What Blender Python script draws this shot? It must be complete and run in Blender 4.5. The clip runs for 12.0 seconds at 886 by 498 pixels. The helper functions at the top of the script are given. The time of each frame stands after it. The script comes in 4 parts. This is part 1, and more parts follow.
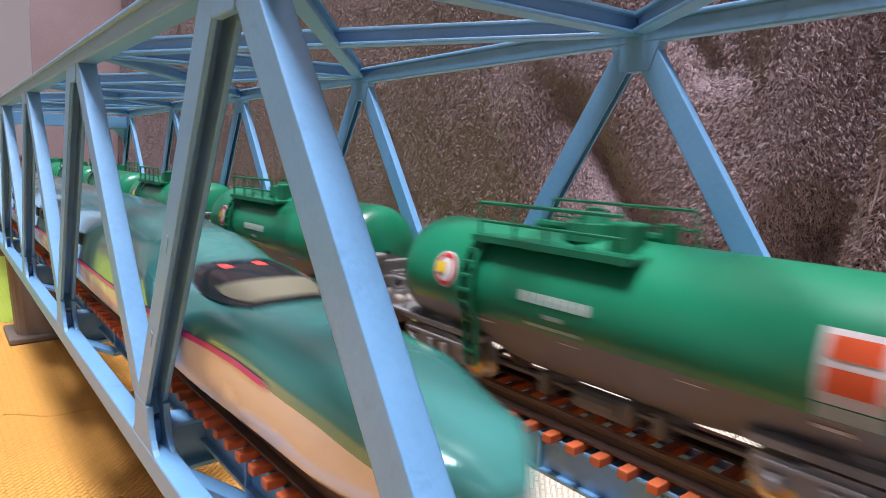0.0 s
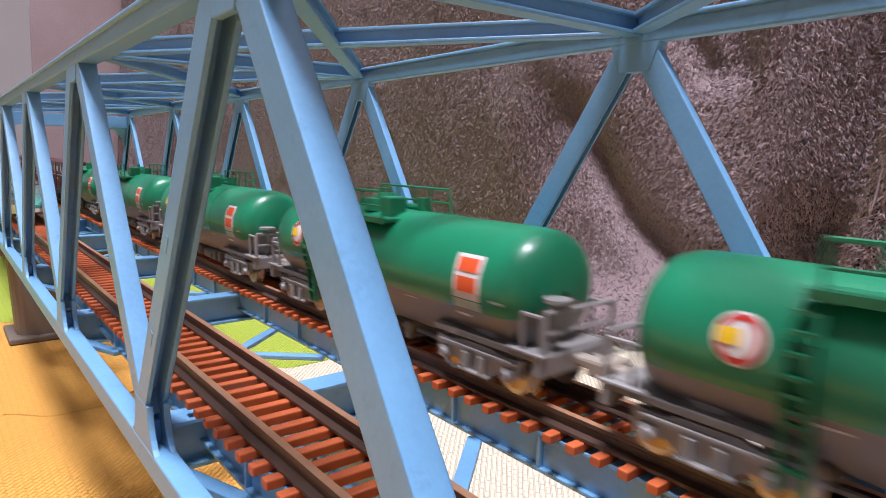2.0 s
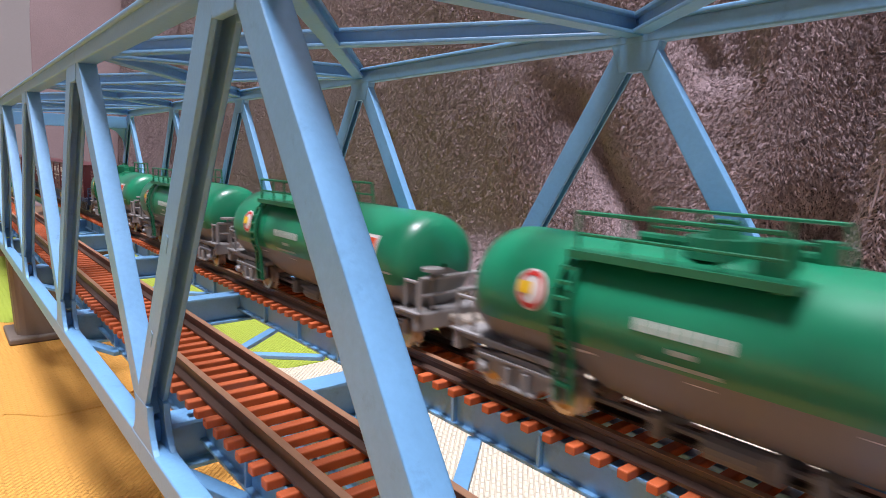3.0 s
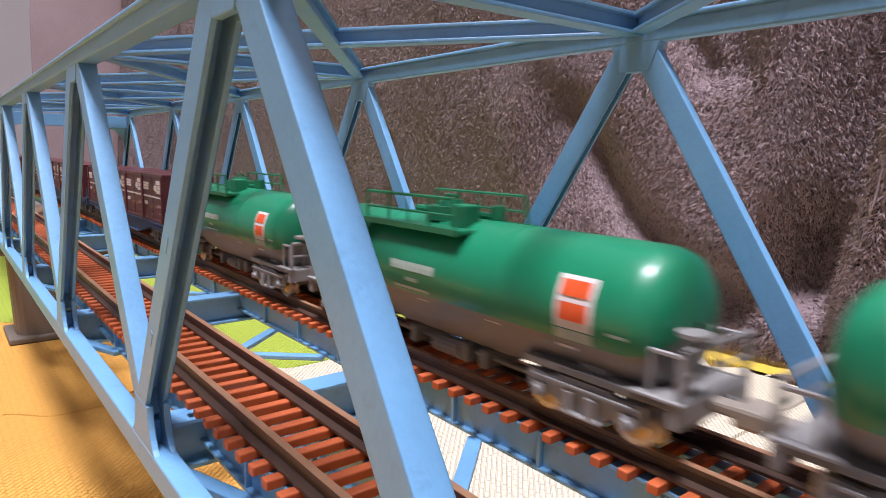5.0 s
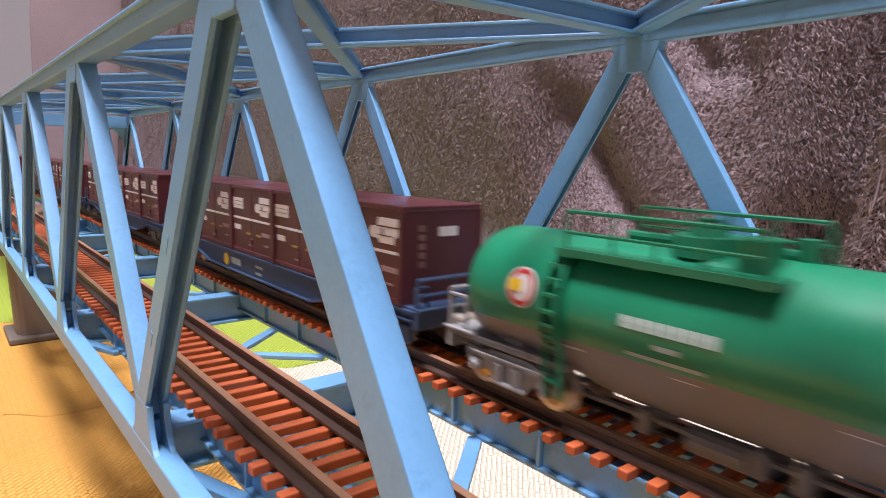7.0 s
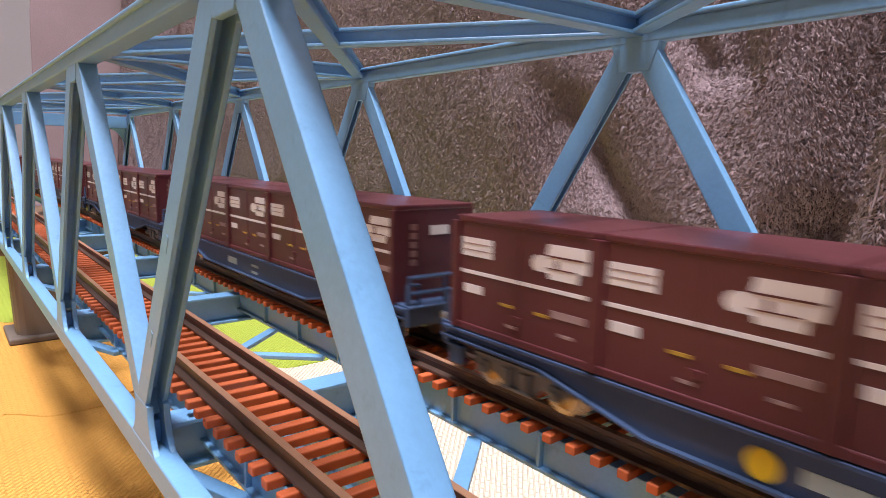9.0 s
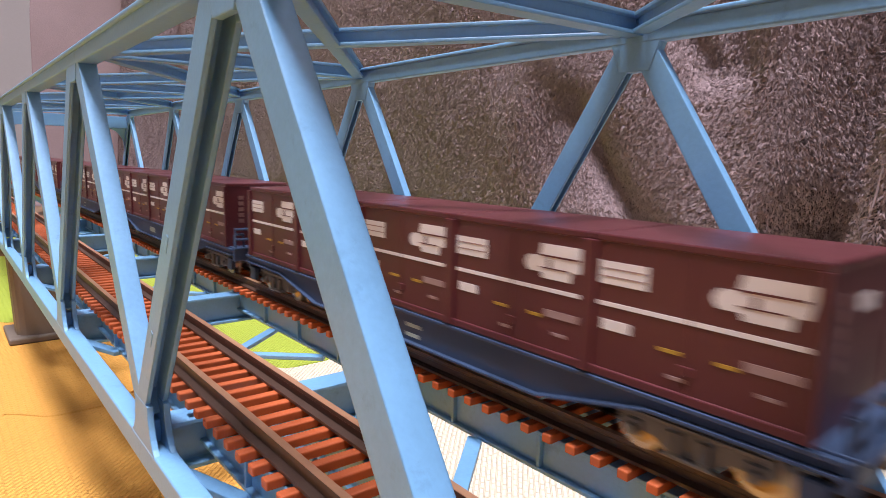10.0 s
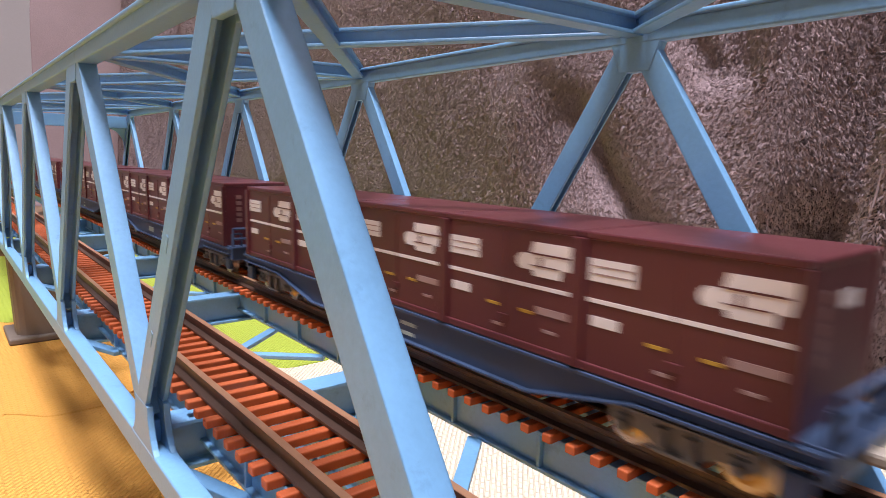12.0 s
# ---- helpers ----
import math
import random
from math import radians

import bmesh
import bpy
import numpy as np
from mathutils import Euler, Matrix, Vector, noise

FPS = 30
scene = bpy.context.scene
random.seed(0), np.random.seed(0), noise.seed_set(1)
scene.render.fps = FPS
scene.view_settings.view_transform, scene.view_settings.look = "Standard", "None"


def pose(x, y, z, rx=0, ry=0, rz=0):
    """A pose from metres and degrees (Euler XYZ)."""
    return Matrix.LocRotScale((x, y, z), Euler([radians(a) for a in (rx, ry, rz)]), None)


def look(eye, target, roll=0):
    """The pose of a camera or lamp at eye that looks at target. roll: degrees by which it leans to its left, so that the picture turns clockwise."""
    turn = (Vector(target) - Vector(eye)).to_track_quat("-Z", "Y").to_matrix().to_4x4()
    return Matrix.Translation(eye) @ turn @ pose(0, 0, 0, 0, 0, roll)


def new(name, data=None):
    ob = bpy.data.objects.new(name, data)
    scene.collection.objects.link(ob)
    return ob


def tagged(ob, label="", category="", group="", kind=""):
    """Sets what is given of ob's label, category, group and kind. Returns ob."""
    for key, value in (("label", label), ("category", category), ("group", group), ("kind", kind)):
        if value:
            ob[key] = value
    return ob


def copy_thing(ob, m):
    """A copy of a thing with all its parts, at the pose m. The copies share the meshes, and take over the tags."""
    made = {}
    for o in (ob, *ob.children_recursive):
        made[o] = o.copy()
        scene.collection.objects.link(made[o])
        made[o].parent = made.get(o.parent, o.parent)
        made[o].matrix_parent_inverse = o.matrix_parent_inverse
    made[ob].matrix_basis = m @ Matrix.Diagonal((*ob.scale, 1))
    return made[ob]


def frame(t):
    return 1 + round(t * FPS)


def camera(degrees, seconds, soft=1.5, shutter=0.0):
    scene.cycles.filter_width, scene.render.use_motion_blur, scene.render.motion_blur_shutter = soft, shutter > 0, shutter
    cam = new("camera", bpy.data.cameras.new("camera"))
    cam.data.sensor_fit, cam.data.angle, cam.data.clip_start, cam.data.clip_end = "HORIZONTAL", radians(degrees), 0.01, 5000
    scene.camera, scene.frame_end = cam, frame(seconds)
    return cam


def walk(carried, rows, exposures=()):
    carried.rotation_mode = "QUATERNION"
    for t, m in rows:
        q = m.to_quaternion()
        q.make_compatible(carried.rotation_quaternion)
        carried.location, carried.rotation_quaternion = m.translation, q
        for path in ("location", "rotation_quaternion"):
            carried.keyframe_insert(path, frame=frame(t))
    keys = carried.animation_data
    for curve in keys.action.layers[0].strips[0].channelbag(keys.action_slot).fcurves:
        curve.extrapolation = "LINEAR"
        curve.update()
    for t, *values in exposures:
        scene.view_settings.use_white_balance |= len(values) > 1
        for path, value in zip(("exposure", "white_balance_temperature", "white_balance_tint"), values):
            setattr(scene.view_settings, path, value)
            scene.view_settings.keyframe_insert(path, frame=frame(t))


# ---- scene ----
import collections

# ---- camera ----
cam = camera(70.16, 12.0, soft=0.8, shutter=0.7)
EYE = (0.0895, -0.01947, 0.03932)
YAW, PITCH, ROLL = 51.166, -8.386, 1.233
VIEW = pose(*EYE, 90 + PITCH, 0, YAW) @ pose(0, 0, 0, 0, 0, ROLL)
walk(cam, [(0, VIEW), (12, VIEW)], exposures=[(0, -0.06, 6500, 13), (6, -0.02, 6530, 13), (7.6, 0.02, 6620, 14), (9, 0.09, 6780, 14), (12, 0.09, 6780, 14)])

# ---- world and lamps ----
FLOOR = -0.050      # top of the play mats
world = bpy.data.worlds.new("room_air")
scene.world = world
world.use_nodes = True
world.node_tree.nodes["Background"].inputs[0].default_value = (0.97, 0.95, 1.0, 1)
world.node_tree.nodes["Background"].inputs[1].default_value = 0.03


def area_lamp(name, at, target, size, power, color):
    data = bpy.data.lights.new(name, "AREA")
    data.shape, data.size, data.energy, data.color = "DISK", size, power, color
    ob = new(name, data)
    ob.matrix_world = look(at, target)
    return ob


area_lamp("ceiling_lamp", (0.20, -0.29, 2.20), (0.0, 0.05, 0.0), 0.60, 119, (0.960, 0.975, 1.105))

# ---- materials ----


def material(name, color, rough=0.5, metal=0.0, vary=0.12, scale=60, fine=0.05, fine_scale=900,
             bump=0.1, bump_scale=1500, bump_dist=0.0002, per_object=0.0, coat=0.0, spec=0.5):
    """Base colour with broad stains and fine grain, and a fine relief; sizes are set by scales in 1/m."""
    m = bpy.data.materials.new(name)
    m.use_nodes = True
    nt = m.node_tree
    b = nt.nodes["Principled BSDF"]
    b.inputs["Roughness"].default_value = rough
    b.inputs["Metallic"].default_value = metal
    b.inputs["Coat Weight"].default_value = coat
    b.inputs["Coat Roughness"].default_value = 0.15
    b.inputs["Specular IOR Level"].default_value = spec
    co = nt.nodes.new("ShaderNodeTexCoord")
    n1 = nt.nodes.new("ShaderNodeTexNoise")
    n1.inputs["Scale"].default_value, n1.inputs["Detail"].default_value = scale, 4
    n2 = nt.nodes.new("ShaderNodeTexNoise")
    n2.inputs["Scale"].default_value, n2.inputs["Detail"].default_value = fine_scale, 3
    for n in (n1, n2):
        nt.links.new(co.outputs["Object"], n.inputs["Vector"])
    hsv = nt.nodes.new("ShaderNodeHueSaturation")
    hsv.inputs["Color"].default_value = (*color, 1)
    mul = nt.nodes.new("ShaderNodeMath")
    mul.operation = "MULTIPLY_ADD"
    mul.inputs[1].default_value, mul.inputs[2].default_value = 2 * vary, 1 - vary
    nt.links.new(n1.outputs["Fac"], mul.inputs[0])
    mul2 = nt.nodes.new("ShaderNodeMath")
    mul2.operation = "MULTIPLY_ADD"
    mul2.inputs[1].default_value = 2 * fine
    nt.links.new(n2.outputs["Fac"], mul2.inputs[0])
    nt.links.new(mul.outputs[0], mul2.inputs[2])
    last = mul2
    if per_object:
        info = nt.nodes.new("ShaderNodeObjectInfo")
        mul3 = nt.nodes.new("ShaderNodeMath")
        mul3.operation = "MULTIPLY_ADD"
        mul3.inputs[1].default_value = per_object
        nt.links.new(info.outputs["Random"], mul3.inputs[0])
        nt.links.new(mul2.outputs[0], mul3.inputs[2])
        last = mul3
    nt.links.new(last.outputs[0], hsv.inputs["Value"])
    nt.links.new(hsv.outputs["Color"], b.inputs["Base Color"])
    rr = nt.nodes.new("ShaderNodeMath")
    rr.operation = "MULTIPLY_ADD"
    rr.inputs[1].default_value, rr.inputs[2].default_value = 0.2, rough - 0.1
    nt.links.new(n1.outputs["Fac"], rr.inputs[0])
    nt.links.new(rr.outputs[0], b.inputs["Roughness"])
    if bump:
        n3 = nt.nodes.new("ShaderNodeTexNoise")
        n3.inputs["Scale"].default_value, n3.inputs["Detail"].default_value = bump_scale, 4
        nt.links.new(co.outputs["Object"], n3.inputs["Vector"])
        bp = nt.nodes.new("ShaderNodeBump")
        bp.inputs["Strength"].default_value, bp.inputs["Distance"].default_value = bump, bump_dist
        nt.links.new(n3.outputs["Fac"], bp.inputs["Height"])
        nt.links.new(bp.outputs["Normal"], b.inputs["Normal"])
    return m


def mat_foam(name, color):
    """EVA foam with a moulded basket weave of about 3 mm."""
    m = material(name, color, 0.75, vary=0.08, scale=12, fine=0.08, fine_scale=500, bump=0)
    nt = m.node_tree
    b = nt.nodes["Principled BSDF"]
    co = nt.nodes.new("ShaderNodeTexCoord")
    mp = nt.nodes.new("ShaderNodeMapping")
    mp.inputs["Rotation"].default_value = (0, 0, 0.785)
    nt.links.new(co.outputs["Object"], mp.inputs["Vector"])
    br = nt.nodes.new("ShaderNodeTexBrick")
    br.inputs["Color1"].default_value = (1, 1, 1, 1)
    br.inputs["Color2"].default_value = (0.9, 0.9, 0.9, 1)
    br.inputs["Mortar"].default_value = (0, 0, 0, 1)
    br.inputs["Scale"].default_value = 1
    br.inputs["Brick Width"].default_value, br.inputs["Row Height"].default_value = 0.0030, 0.0015
    br.inputs["Mortar Size"].default_value, br.inputs["Mortar Smooth"].default_value = 0.00036, 1.0
    nt.links.new(mp.outputs["Vector"], br.inputs["Vector"])
    bp = nt.nodes.new("ShaderNodeBump")
    bp.inputs["Strength"].default_value, bp.inputs["Distance"].default_value = 0.85, 0.0006
    nt.links.new(br.outputs["Color"], bp.inputs["Height"])
    nt.links.new(bp.outputs["Normal"], b.inputs["Normal"])
    return m


BLUE = material("sky_blue_plastic", (0.140, 0.326, 0.540), 0.42, vary=0.14, scale=140, fine=0.10, fine_scale=1500, bump=0.25, bump_scale=2200, bump_dist=0.00008)
SLEEPER = material("red_brown_plastic", (0.385, 0.080, 0.022), 0.55, vary=0.15, scale=300, per_object=0.25, bump=0.2)
RAIL = material("brown_rail_side", (0.058, 0.031, 0.022), 0.45, 0.0, vary=0.2, scale=300)
# the blanket's brown reflection in the rail head is put into this base colour
RAIL_TOP = material("rail_head_brown_reflection", (0.38, 0.20, 0.115), 0.36, 0.25, vary=0.2, scale=300)
GREEN = material("tank_green_paint", (0.005, 0.190, 0.090), 0.36, vary=0.08, scale=120, fine=0.04, bump=0.04, coat=0.25)
GREEN_DARK = material("moulded_green_plastic", (0.006, 0.150, 0.070), 0.42, vary=0.1, scale=200, bump=0.1)
SILVER = material("grey_tank_belly", (0.175, 0.165, 0.158), 0.45, 0.0, vary=0.1, scale=120, bump=0.04)
GREY = material("light_grey_plastic", (0.255, 0.242, 0.236), 0.5, vary=0.15, scale=250, bump=0.15)
GREY_DARK = material("bogie_grey_plastic", (0.155, 0.145, 0.135), 0.5, vary=0.2, scale=300, bump=0.2)
BRASS = material("blackened_brass_wheel", (0.40, 0.28, 0.11), 0.35, 0.8, vary=0.2, scale=500)
STEEL = material("wheel_tread", (0.5, 0.46, 0.42), 0.3, 0.9, vary=0.15, scale=500)
COUPLER = material("coupler_beige", (0.30, 0.255, 0.21), 0.5, vary=0.1, scale=300)
WHITE = material("white_print", (0.66, 0.63, 0.61), 0.45, vary=0.06, scale=800, bump=0)
PRINT_SOFT = material("worn_white_print", (0.42, 0.50, 0.45), 0.5, vary=0.1, scale=900, bump=0)
ORANGE = material("orange_print", (0.72, 0.10, 0.025), 0.45, vary=0.06, scale=500, bump=0)
DIM_PRINT = material("dim_pinkish_print", (0.30, 0.20, 0.19), 0.5, vary=0.15, scale=900, bump=0)
END_MARK = material("faded_print", (0.20, 0.11, 0.10), 0.5, vary=0.1, scale=900, bump=0)
YELLOW_DIM = material("dull_yellow_print", (0.40, 0.24, 0.03), 0.5, vary=0.1, scale=600, bump=0)
RED = material("red_print", (0.50, 0.03, 0.025), 0.45, vary=0.06, scale=500, bump=0)
YELLOW = material("yellow_print", (0.80, 0.52, 0.02), 0.45, vary=0.06, scale=500, bump=0)
MAROON = material("maroon_container_paint", (0.080, 0.0172, 0.0215), 0.38, vary=0.12, scale=90, fine=0.06, bump=0.08, per_object=0.12)
NAVY = material("navy_wagon_frame", (0.036, 0.064, 0.125), 0.42, vary=0.12, scale=150, bump=0.08)
TEAL = material("pearl_green_lacquer", (0.060, 0.260, 0.230), 0.20, 0.15, vary=0.05, scale=60, bump=0, coat=1.0)
PEARL = material("pearl_white_lacquer", (0.66, 0.64, 0.63), 0.25, vary=0.05, scale=60, bump=0, coat=0.5)
PINK = material("magenta_stripe", (0.55, 0.025, 0.27), 0.3, vary=0.03, bump=0)
DARK_GLASS = material("smoked_window", (0.012, 0.014, 0.016), 0.08, vary=0.02, bump=0, spec=0.7)
CAB = material("cream_cab_interior", (0.17, 0.155, 0.10), 0.6, vary=0.1, bump=0)
PIER = material("brown_grey_pier_plastic", (0.150, 0.120, 0.098), 0.6, vary=0.12, scale=60, bump=0.15)
FOAM_ORANGE = mat_foam("orange_foam", (0.66, 0.32, 0.06))
FOAM_GREEN = mat_foam("lime_foam", (0.34, 0.42, 0.045))
FOAM_CREAM = mat_foam("cream_foam", (0.62, 0.545, 0.41))
FOAM_BROWN = mat_foam("brown_foam", (0.16, 0.095, 0.06))
FOAM_YELLOW = mat_foam("yellow_foam", (0.78, 0.52, 0.06))
WOOD = material("brown_floorboard", (0.20, 0.115, 0.065), 0.45, vary=0.3, scale=14, fine=0.15, fine_scale=120, bump=0.1)
PAINT = material("off_white_wall_paper", (0.45, 0.42, 0.415), 0.85, vary=0.04, scale=6, fine=0.05, fine_scale=250, bump=0.3, bump_scale=300, bump_dist=0.001)
FLEECE = material("taupe_fleece", (0.252, 0.187, 0.193), 0.95, vary=0.10, scale=35, fine=0.25, fine_scale=450, bump=0.6, bump_scale=500, bump_dist=0.003, spec=0.15)
# darker copy of the fleece for base cloth and seams: shade between tufts as colour
FLEECE_SHADED = material("taupe_fleece_shaded", (0.215, 0.159, 0.164), 0.95, vary=0.10, scale=35, fine=0.10, fine_scale=450, bump=0.3, bump_scale=700, bump_dist=0.001, spec=0.15)


def island_vary(m, amount):
    """Each loose piece of the mesh gets its own shade."""
    nt = m.node_tree
    hsv = next(n for n in nt.nodes if n.type == "HUE_SAT")
    old = hsv.inputs["Value"].links[0].from_socket
    geo = nt.nodes.new("ShaderNodeNewGeometry")
    mul = nt.nodes.new("ShaderNodeMath")
    mul.operation = "MULTIPLY_ADD"
    mul.inputs[1].default_value, mul.inputs[2].default_value = amount, 1 - amount / 2
    nt.links.new(geo.outputs["Random Per Island"], mul.inputs[0])
    both = nt.nodes.new("ShaderNodeMath")
    both.operation = "MULTIPLY"
    nt.links.new(mul.outputs[0], both.inputs[0])
    nt.links.new(old, both.inputs[1])
    nt.links.new(both.outputs[0], hsv.inputs["Value"])


island_vary(FLEECE, 0.22)


def worn_edges(m, radius, grime):
    """Softened edges and small dark smudges on moulded plastic."""
    nt = m.node_tree
    b = nt.nodes["Principled BSDF"]
    bev = nt.nodes.new("ShaderNodeBevel")
    bev.samples = 4
    bev.inputs["Radius"].default_value = radius
    bump = next(n for n in nt.nodes if n.type == "BUMP")
    nt.links.new(bev.outputs["Normal"], bump.inputs["Normal"])
    co = next(n for n in nt.nodes if n.type == "TEX_COORD")
    spots = nt.nodes.new("ShaderNodeTexNoise")
    spots.inputs["Scale"].default_value, spots.inputs["Detail"].default_value = 260, 8
    spots.inputs["Roughness"].default_value = 0.7
    nt.links.new(co.outputs["Object"], spots.inputs["Vector"])
    ramp = nt.nodes.new("ShaderNodeMapRange")
    ramp.inputs["From Min"].default_value, ramp.inputs["From Max"].default_value = 0.58, 0.72
    ramp.inputs["To Min"].default_value, ramp.inputs["To Max"].default_value = 1.0, 1.0 - grime
    nt.links.new(spots.outputs["Fac"], ramp.inputs["Value"])
    hsv = next(n for n in nt.nodes if n.type == "HUE_SAT")
    old = hsv.inputs["Value"].links[0].from_socket
    both = nt.nodes.new("ShaderNodeMath")
    both.operation = "MULTIPLY"
    nt.links.new(old, both.inputs[0])
    nt.links.new(ramp.outputs["Result"], both.inputs[1])
    nt.links.new(both.outputs[0], hsv.inputs["Value"])


worn_edges(BLUE, 0.00030, 0.22)


def glow(name, color, power):
    m = bpy.data.materials.new(name)
    m.use_nodes = True
    b = m.node_tree.nodes["Principled BSDF"]
    b.inputs["Base Color"].default_value = (*color, 1)
    b.inputs["Emission Color"].default_value = (*color, 1)
    b.inputs["Emission Strength"].default_value = power
    return m


TAIL_GLOW = glow("red_tail_light", (1.0, 0.06, 0.05), 2.0)
LAMP_GLOW = glow("lamp_diffuser", (1.0, 0.95, 0.88), 3.0)

# ---- mesh helpers ----


def mesh_of(name, bm, mat, smooth=False):
    me = bpy.data.meshes.new(name)
    bm.to_mesh(me)
    bm.free()
    me.materials.append(mat)
    if smooth:
        me.polygons.foreach_set("use_smooth", [True] * len(me.polygons))
        me.set_sharp_from_angle(angle=radians(40))
    return me


def part(name, bm, mat, parent=None, label="", smooth=False):
    data = bm if isinstance(bm, bpy.types.Mesh) else mesh_of(name, bm, mat, smooth)
    ob = new(name, data)
    ob.parent = parent
    if label:
        ob["label"] = label
    return ob


def thing(name, label, category, group="", m=None):
    ob = new(name)
    ob.empty_display_size = 0.005
    if m is not None:
        ob.matrix_world = m
    return tagged(ob, label, category, group)


def add_box(bm, x0, x1, y0, y1, z0, z1, bevel=0.0):
    m = Matrix.Translation(((x0 + x1) / 2, (y0 + y1) / 2, (z0 + z1) / 2)) @ Matrix.Diagonal((x1 - x0, y1 - y0, z1 - z0, 1))
    made = bmesh.ops.create_cube(bm, size=1, matrix=m)
    if bevel:
        edges = list({e for v in made["verts"] for e in v.link_edges})
        bmesh.ops.bevel(bm, geom=edges, offset=bevel, segments=2, affect="EDGES", profile=0.5)
    return bm


def box(x0, x1, y0, y1, z0, z1, bevel=0.0):
    return add_box(bmesh.new(), x0, x1, y0, y1, z0, z1, bevel)


def add_cyl(bm, a, b, r, seg=12, r2=None):
    a, b = Vector(a), Vector(b)
    d = b - a
    m = Matrix.Translation((a + b) / 2) @ d.to_track_quat("Z", "Y").to_matrix().to_4x4()
    bmesh.ops.create_cone(bm, cap_ends=True, segments=seg, radius1=r, radius2=r if r2 is None else r2, depth=d.length, matrix=m)
    return bm


def cyl(a, b, r, seg=12, r2=None):
    return add_cyl(bmesh.new(), a, b, r, seg, r2)


def prism(profile, a, b, up, bm=None):
    """Sweeps a closed profile of (side, up) points from a to b."""
    bm = bm or bmesh.new()
    a, b, up = Vector(a), Vector(b), Vector(up)
    d = (b - a).normalized()
    side = d.cross(up).normalized()
    upv = side.cross(d).normalized()
    r0 = [bm.verts.new(a + side * s + upv * u) for s, u in profile]
    r1 = [bm.verts.new(b + side * s + upv * u) for s, u in profile]
    n = len(profile)
    for i in range(n):
        bm.faces.new((r0[i], r0[(i + 1) % n], r1[(i + 1) % n], r1[i]))
    bm.faces.new(r0[::-1])
    bm.faces.new(r1)
    bmesh.ops.recalc_face_normals(bm, faces=bm.faces)
    return bm


def i_profile(w, h, t=0.0006):
    """An I section centred on its axis."""
    a, b, c = w / 2, h / 2, t / 2
    return [(-a, -b), (a, -b), (a, -b + t), (c, -b + t), (c, b - t), (a, b - t), (a, b), (-a, b), (-a, b - t), (-c, b - t), (-c, -b + t), (-a, -b + t)]


def u_profile(w, h, t=0.0006):
    """A channel, w across and h deep, closed at the top and open below."""
    a, b = w / 2, h / 2
    return [(-a, -b), (-a + t, -b), (-a + t, b - t), (a - t, b - t), (a - t, -b), (a, -b), (a, b), (-a, b)]


def revolve(profile, seg=28, arc=(0, 360), bm=None):
    """Turns (x, r) points round the x axis; arc in degrees from straight up."""
    bm = bm or bmesh.new()
    full = arc[1] - arc[0] >= 360
    n = seg if full else seg + 1
    rings = []
    for x, r in profile:
        ring = []
        for i in range(n):
            a = radians(arc[0] + (arc[1] - arc[0]) * i / seg)
            ring.append(bm.verts.new((x, math.sin(a) * r, math.cos(a) * r)))
        rings.append(ring)
    for p, q in zip(rings, rings[1:]):
        for i in range(n if full else n - 1):
            j = (i + 1) % n
            bm.faces.new((p[i], p[j], q[j], q[i]))
    if full:
        bm.faces.new(rings[0])
        bm.faces.new(rings[-1])
    bmesh.ops.recalc_face_normals(bm, faces=bm.faces)
    return bm


# ---- room ----


def structure(name, bm, mat, label, smooth=False):
    return tagged(part(name, bm, mat, None, "", smooth), label, "", "", "structure")


ROOM = (-2.75, 2.2, -2.4, 0.62)
structure("floor", box(ROOM[0], ROOM[1], ROOM[2], ROOM[3], FLOOR - 0.05, FLOOR - 0.009), WOOD, "brown wooden floor under the play mats")
structure("ceiling", box(ROOM[0], ROOM[1], ROOM[2], ROOM[3], 2.30, 2.36), PAINT, "plain off-white ceiling")
structure("wall_north", box(ROOM[0], ROOM[1], ROOM[3], ROOM[3] + 0.1, FLOOR - 0.05, 2.36), PAINT, "plain off-white papered wall")
structure("wall_south", box(ROOM[0], ROOM[1], ROOM[2] - 0.1, ROOM[2], FLOOR - 0.05, 2.36), PAINT, "plain off-white papered wall")
structure("wall_west", box(ROOM[0] - 0.1, ROOM[0], ROOM[2] - 0.1, ROOM[3] + 0.1, FLOOR - 0.05, 2.36), PAINT, "pinkish off-white papered wall")
structure("wall_east", box(ROOM[1], ROOM[1] + 0.1, ROOM[2] - 0.1, ROOM[3] + 0.1, FLOOR - 0.05, 2.36), PAINT, "plain off-white papered wall")

fixture = thing("ceiling_light", "round white ceiling light with a glowing diffuser", "ceiling light", m=pose(0.20, -0.29, 2.30))
part("base", cyl((0, 0, -0.03), (0, 0, 0), 0.30, 48), PAINT, fixture)
part("diffuser", cyl((0, 0, -0.07), (0, 0, -0.031), 0.27, 48, 0.285), LAMP_GLOW, fixture, "glowing white diffuser")

# play mats: jigsaw edges
PITCH_X, PITCH_Y, X0, Y0 = 0.146, 0.170, -0.154, 0.078


def tooth(s, pitch):
    """Sideways offset of a jigsaw seam along its length."""
    u = (s / pitch * 4) % 1.0
    k = min(max((0.5 - abs(u - 0.5)) * 8 - 1.2, -1), 1)
    return 0.0055 * k


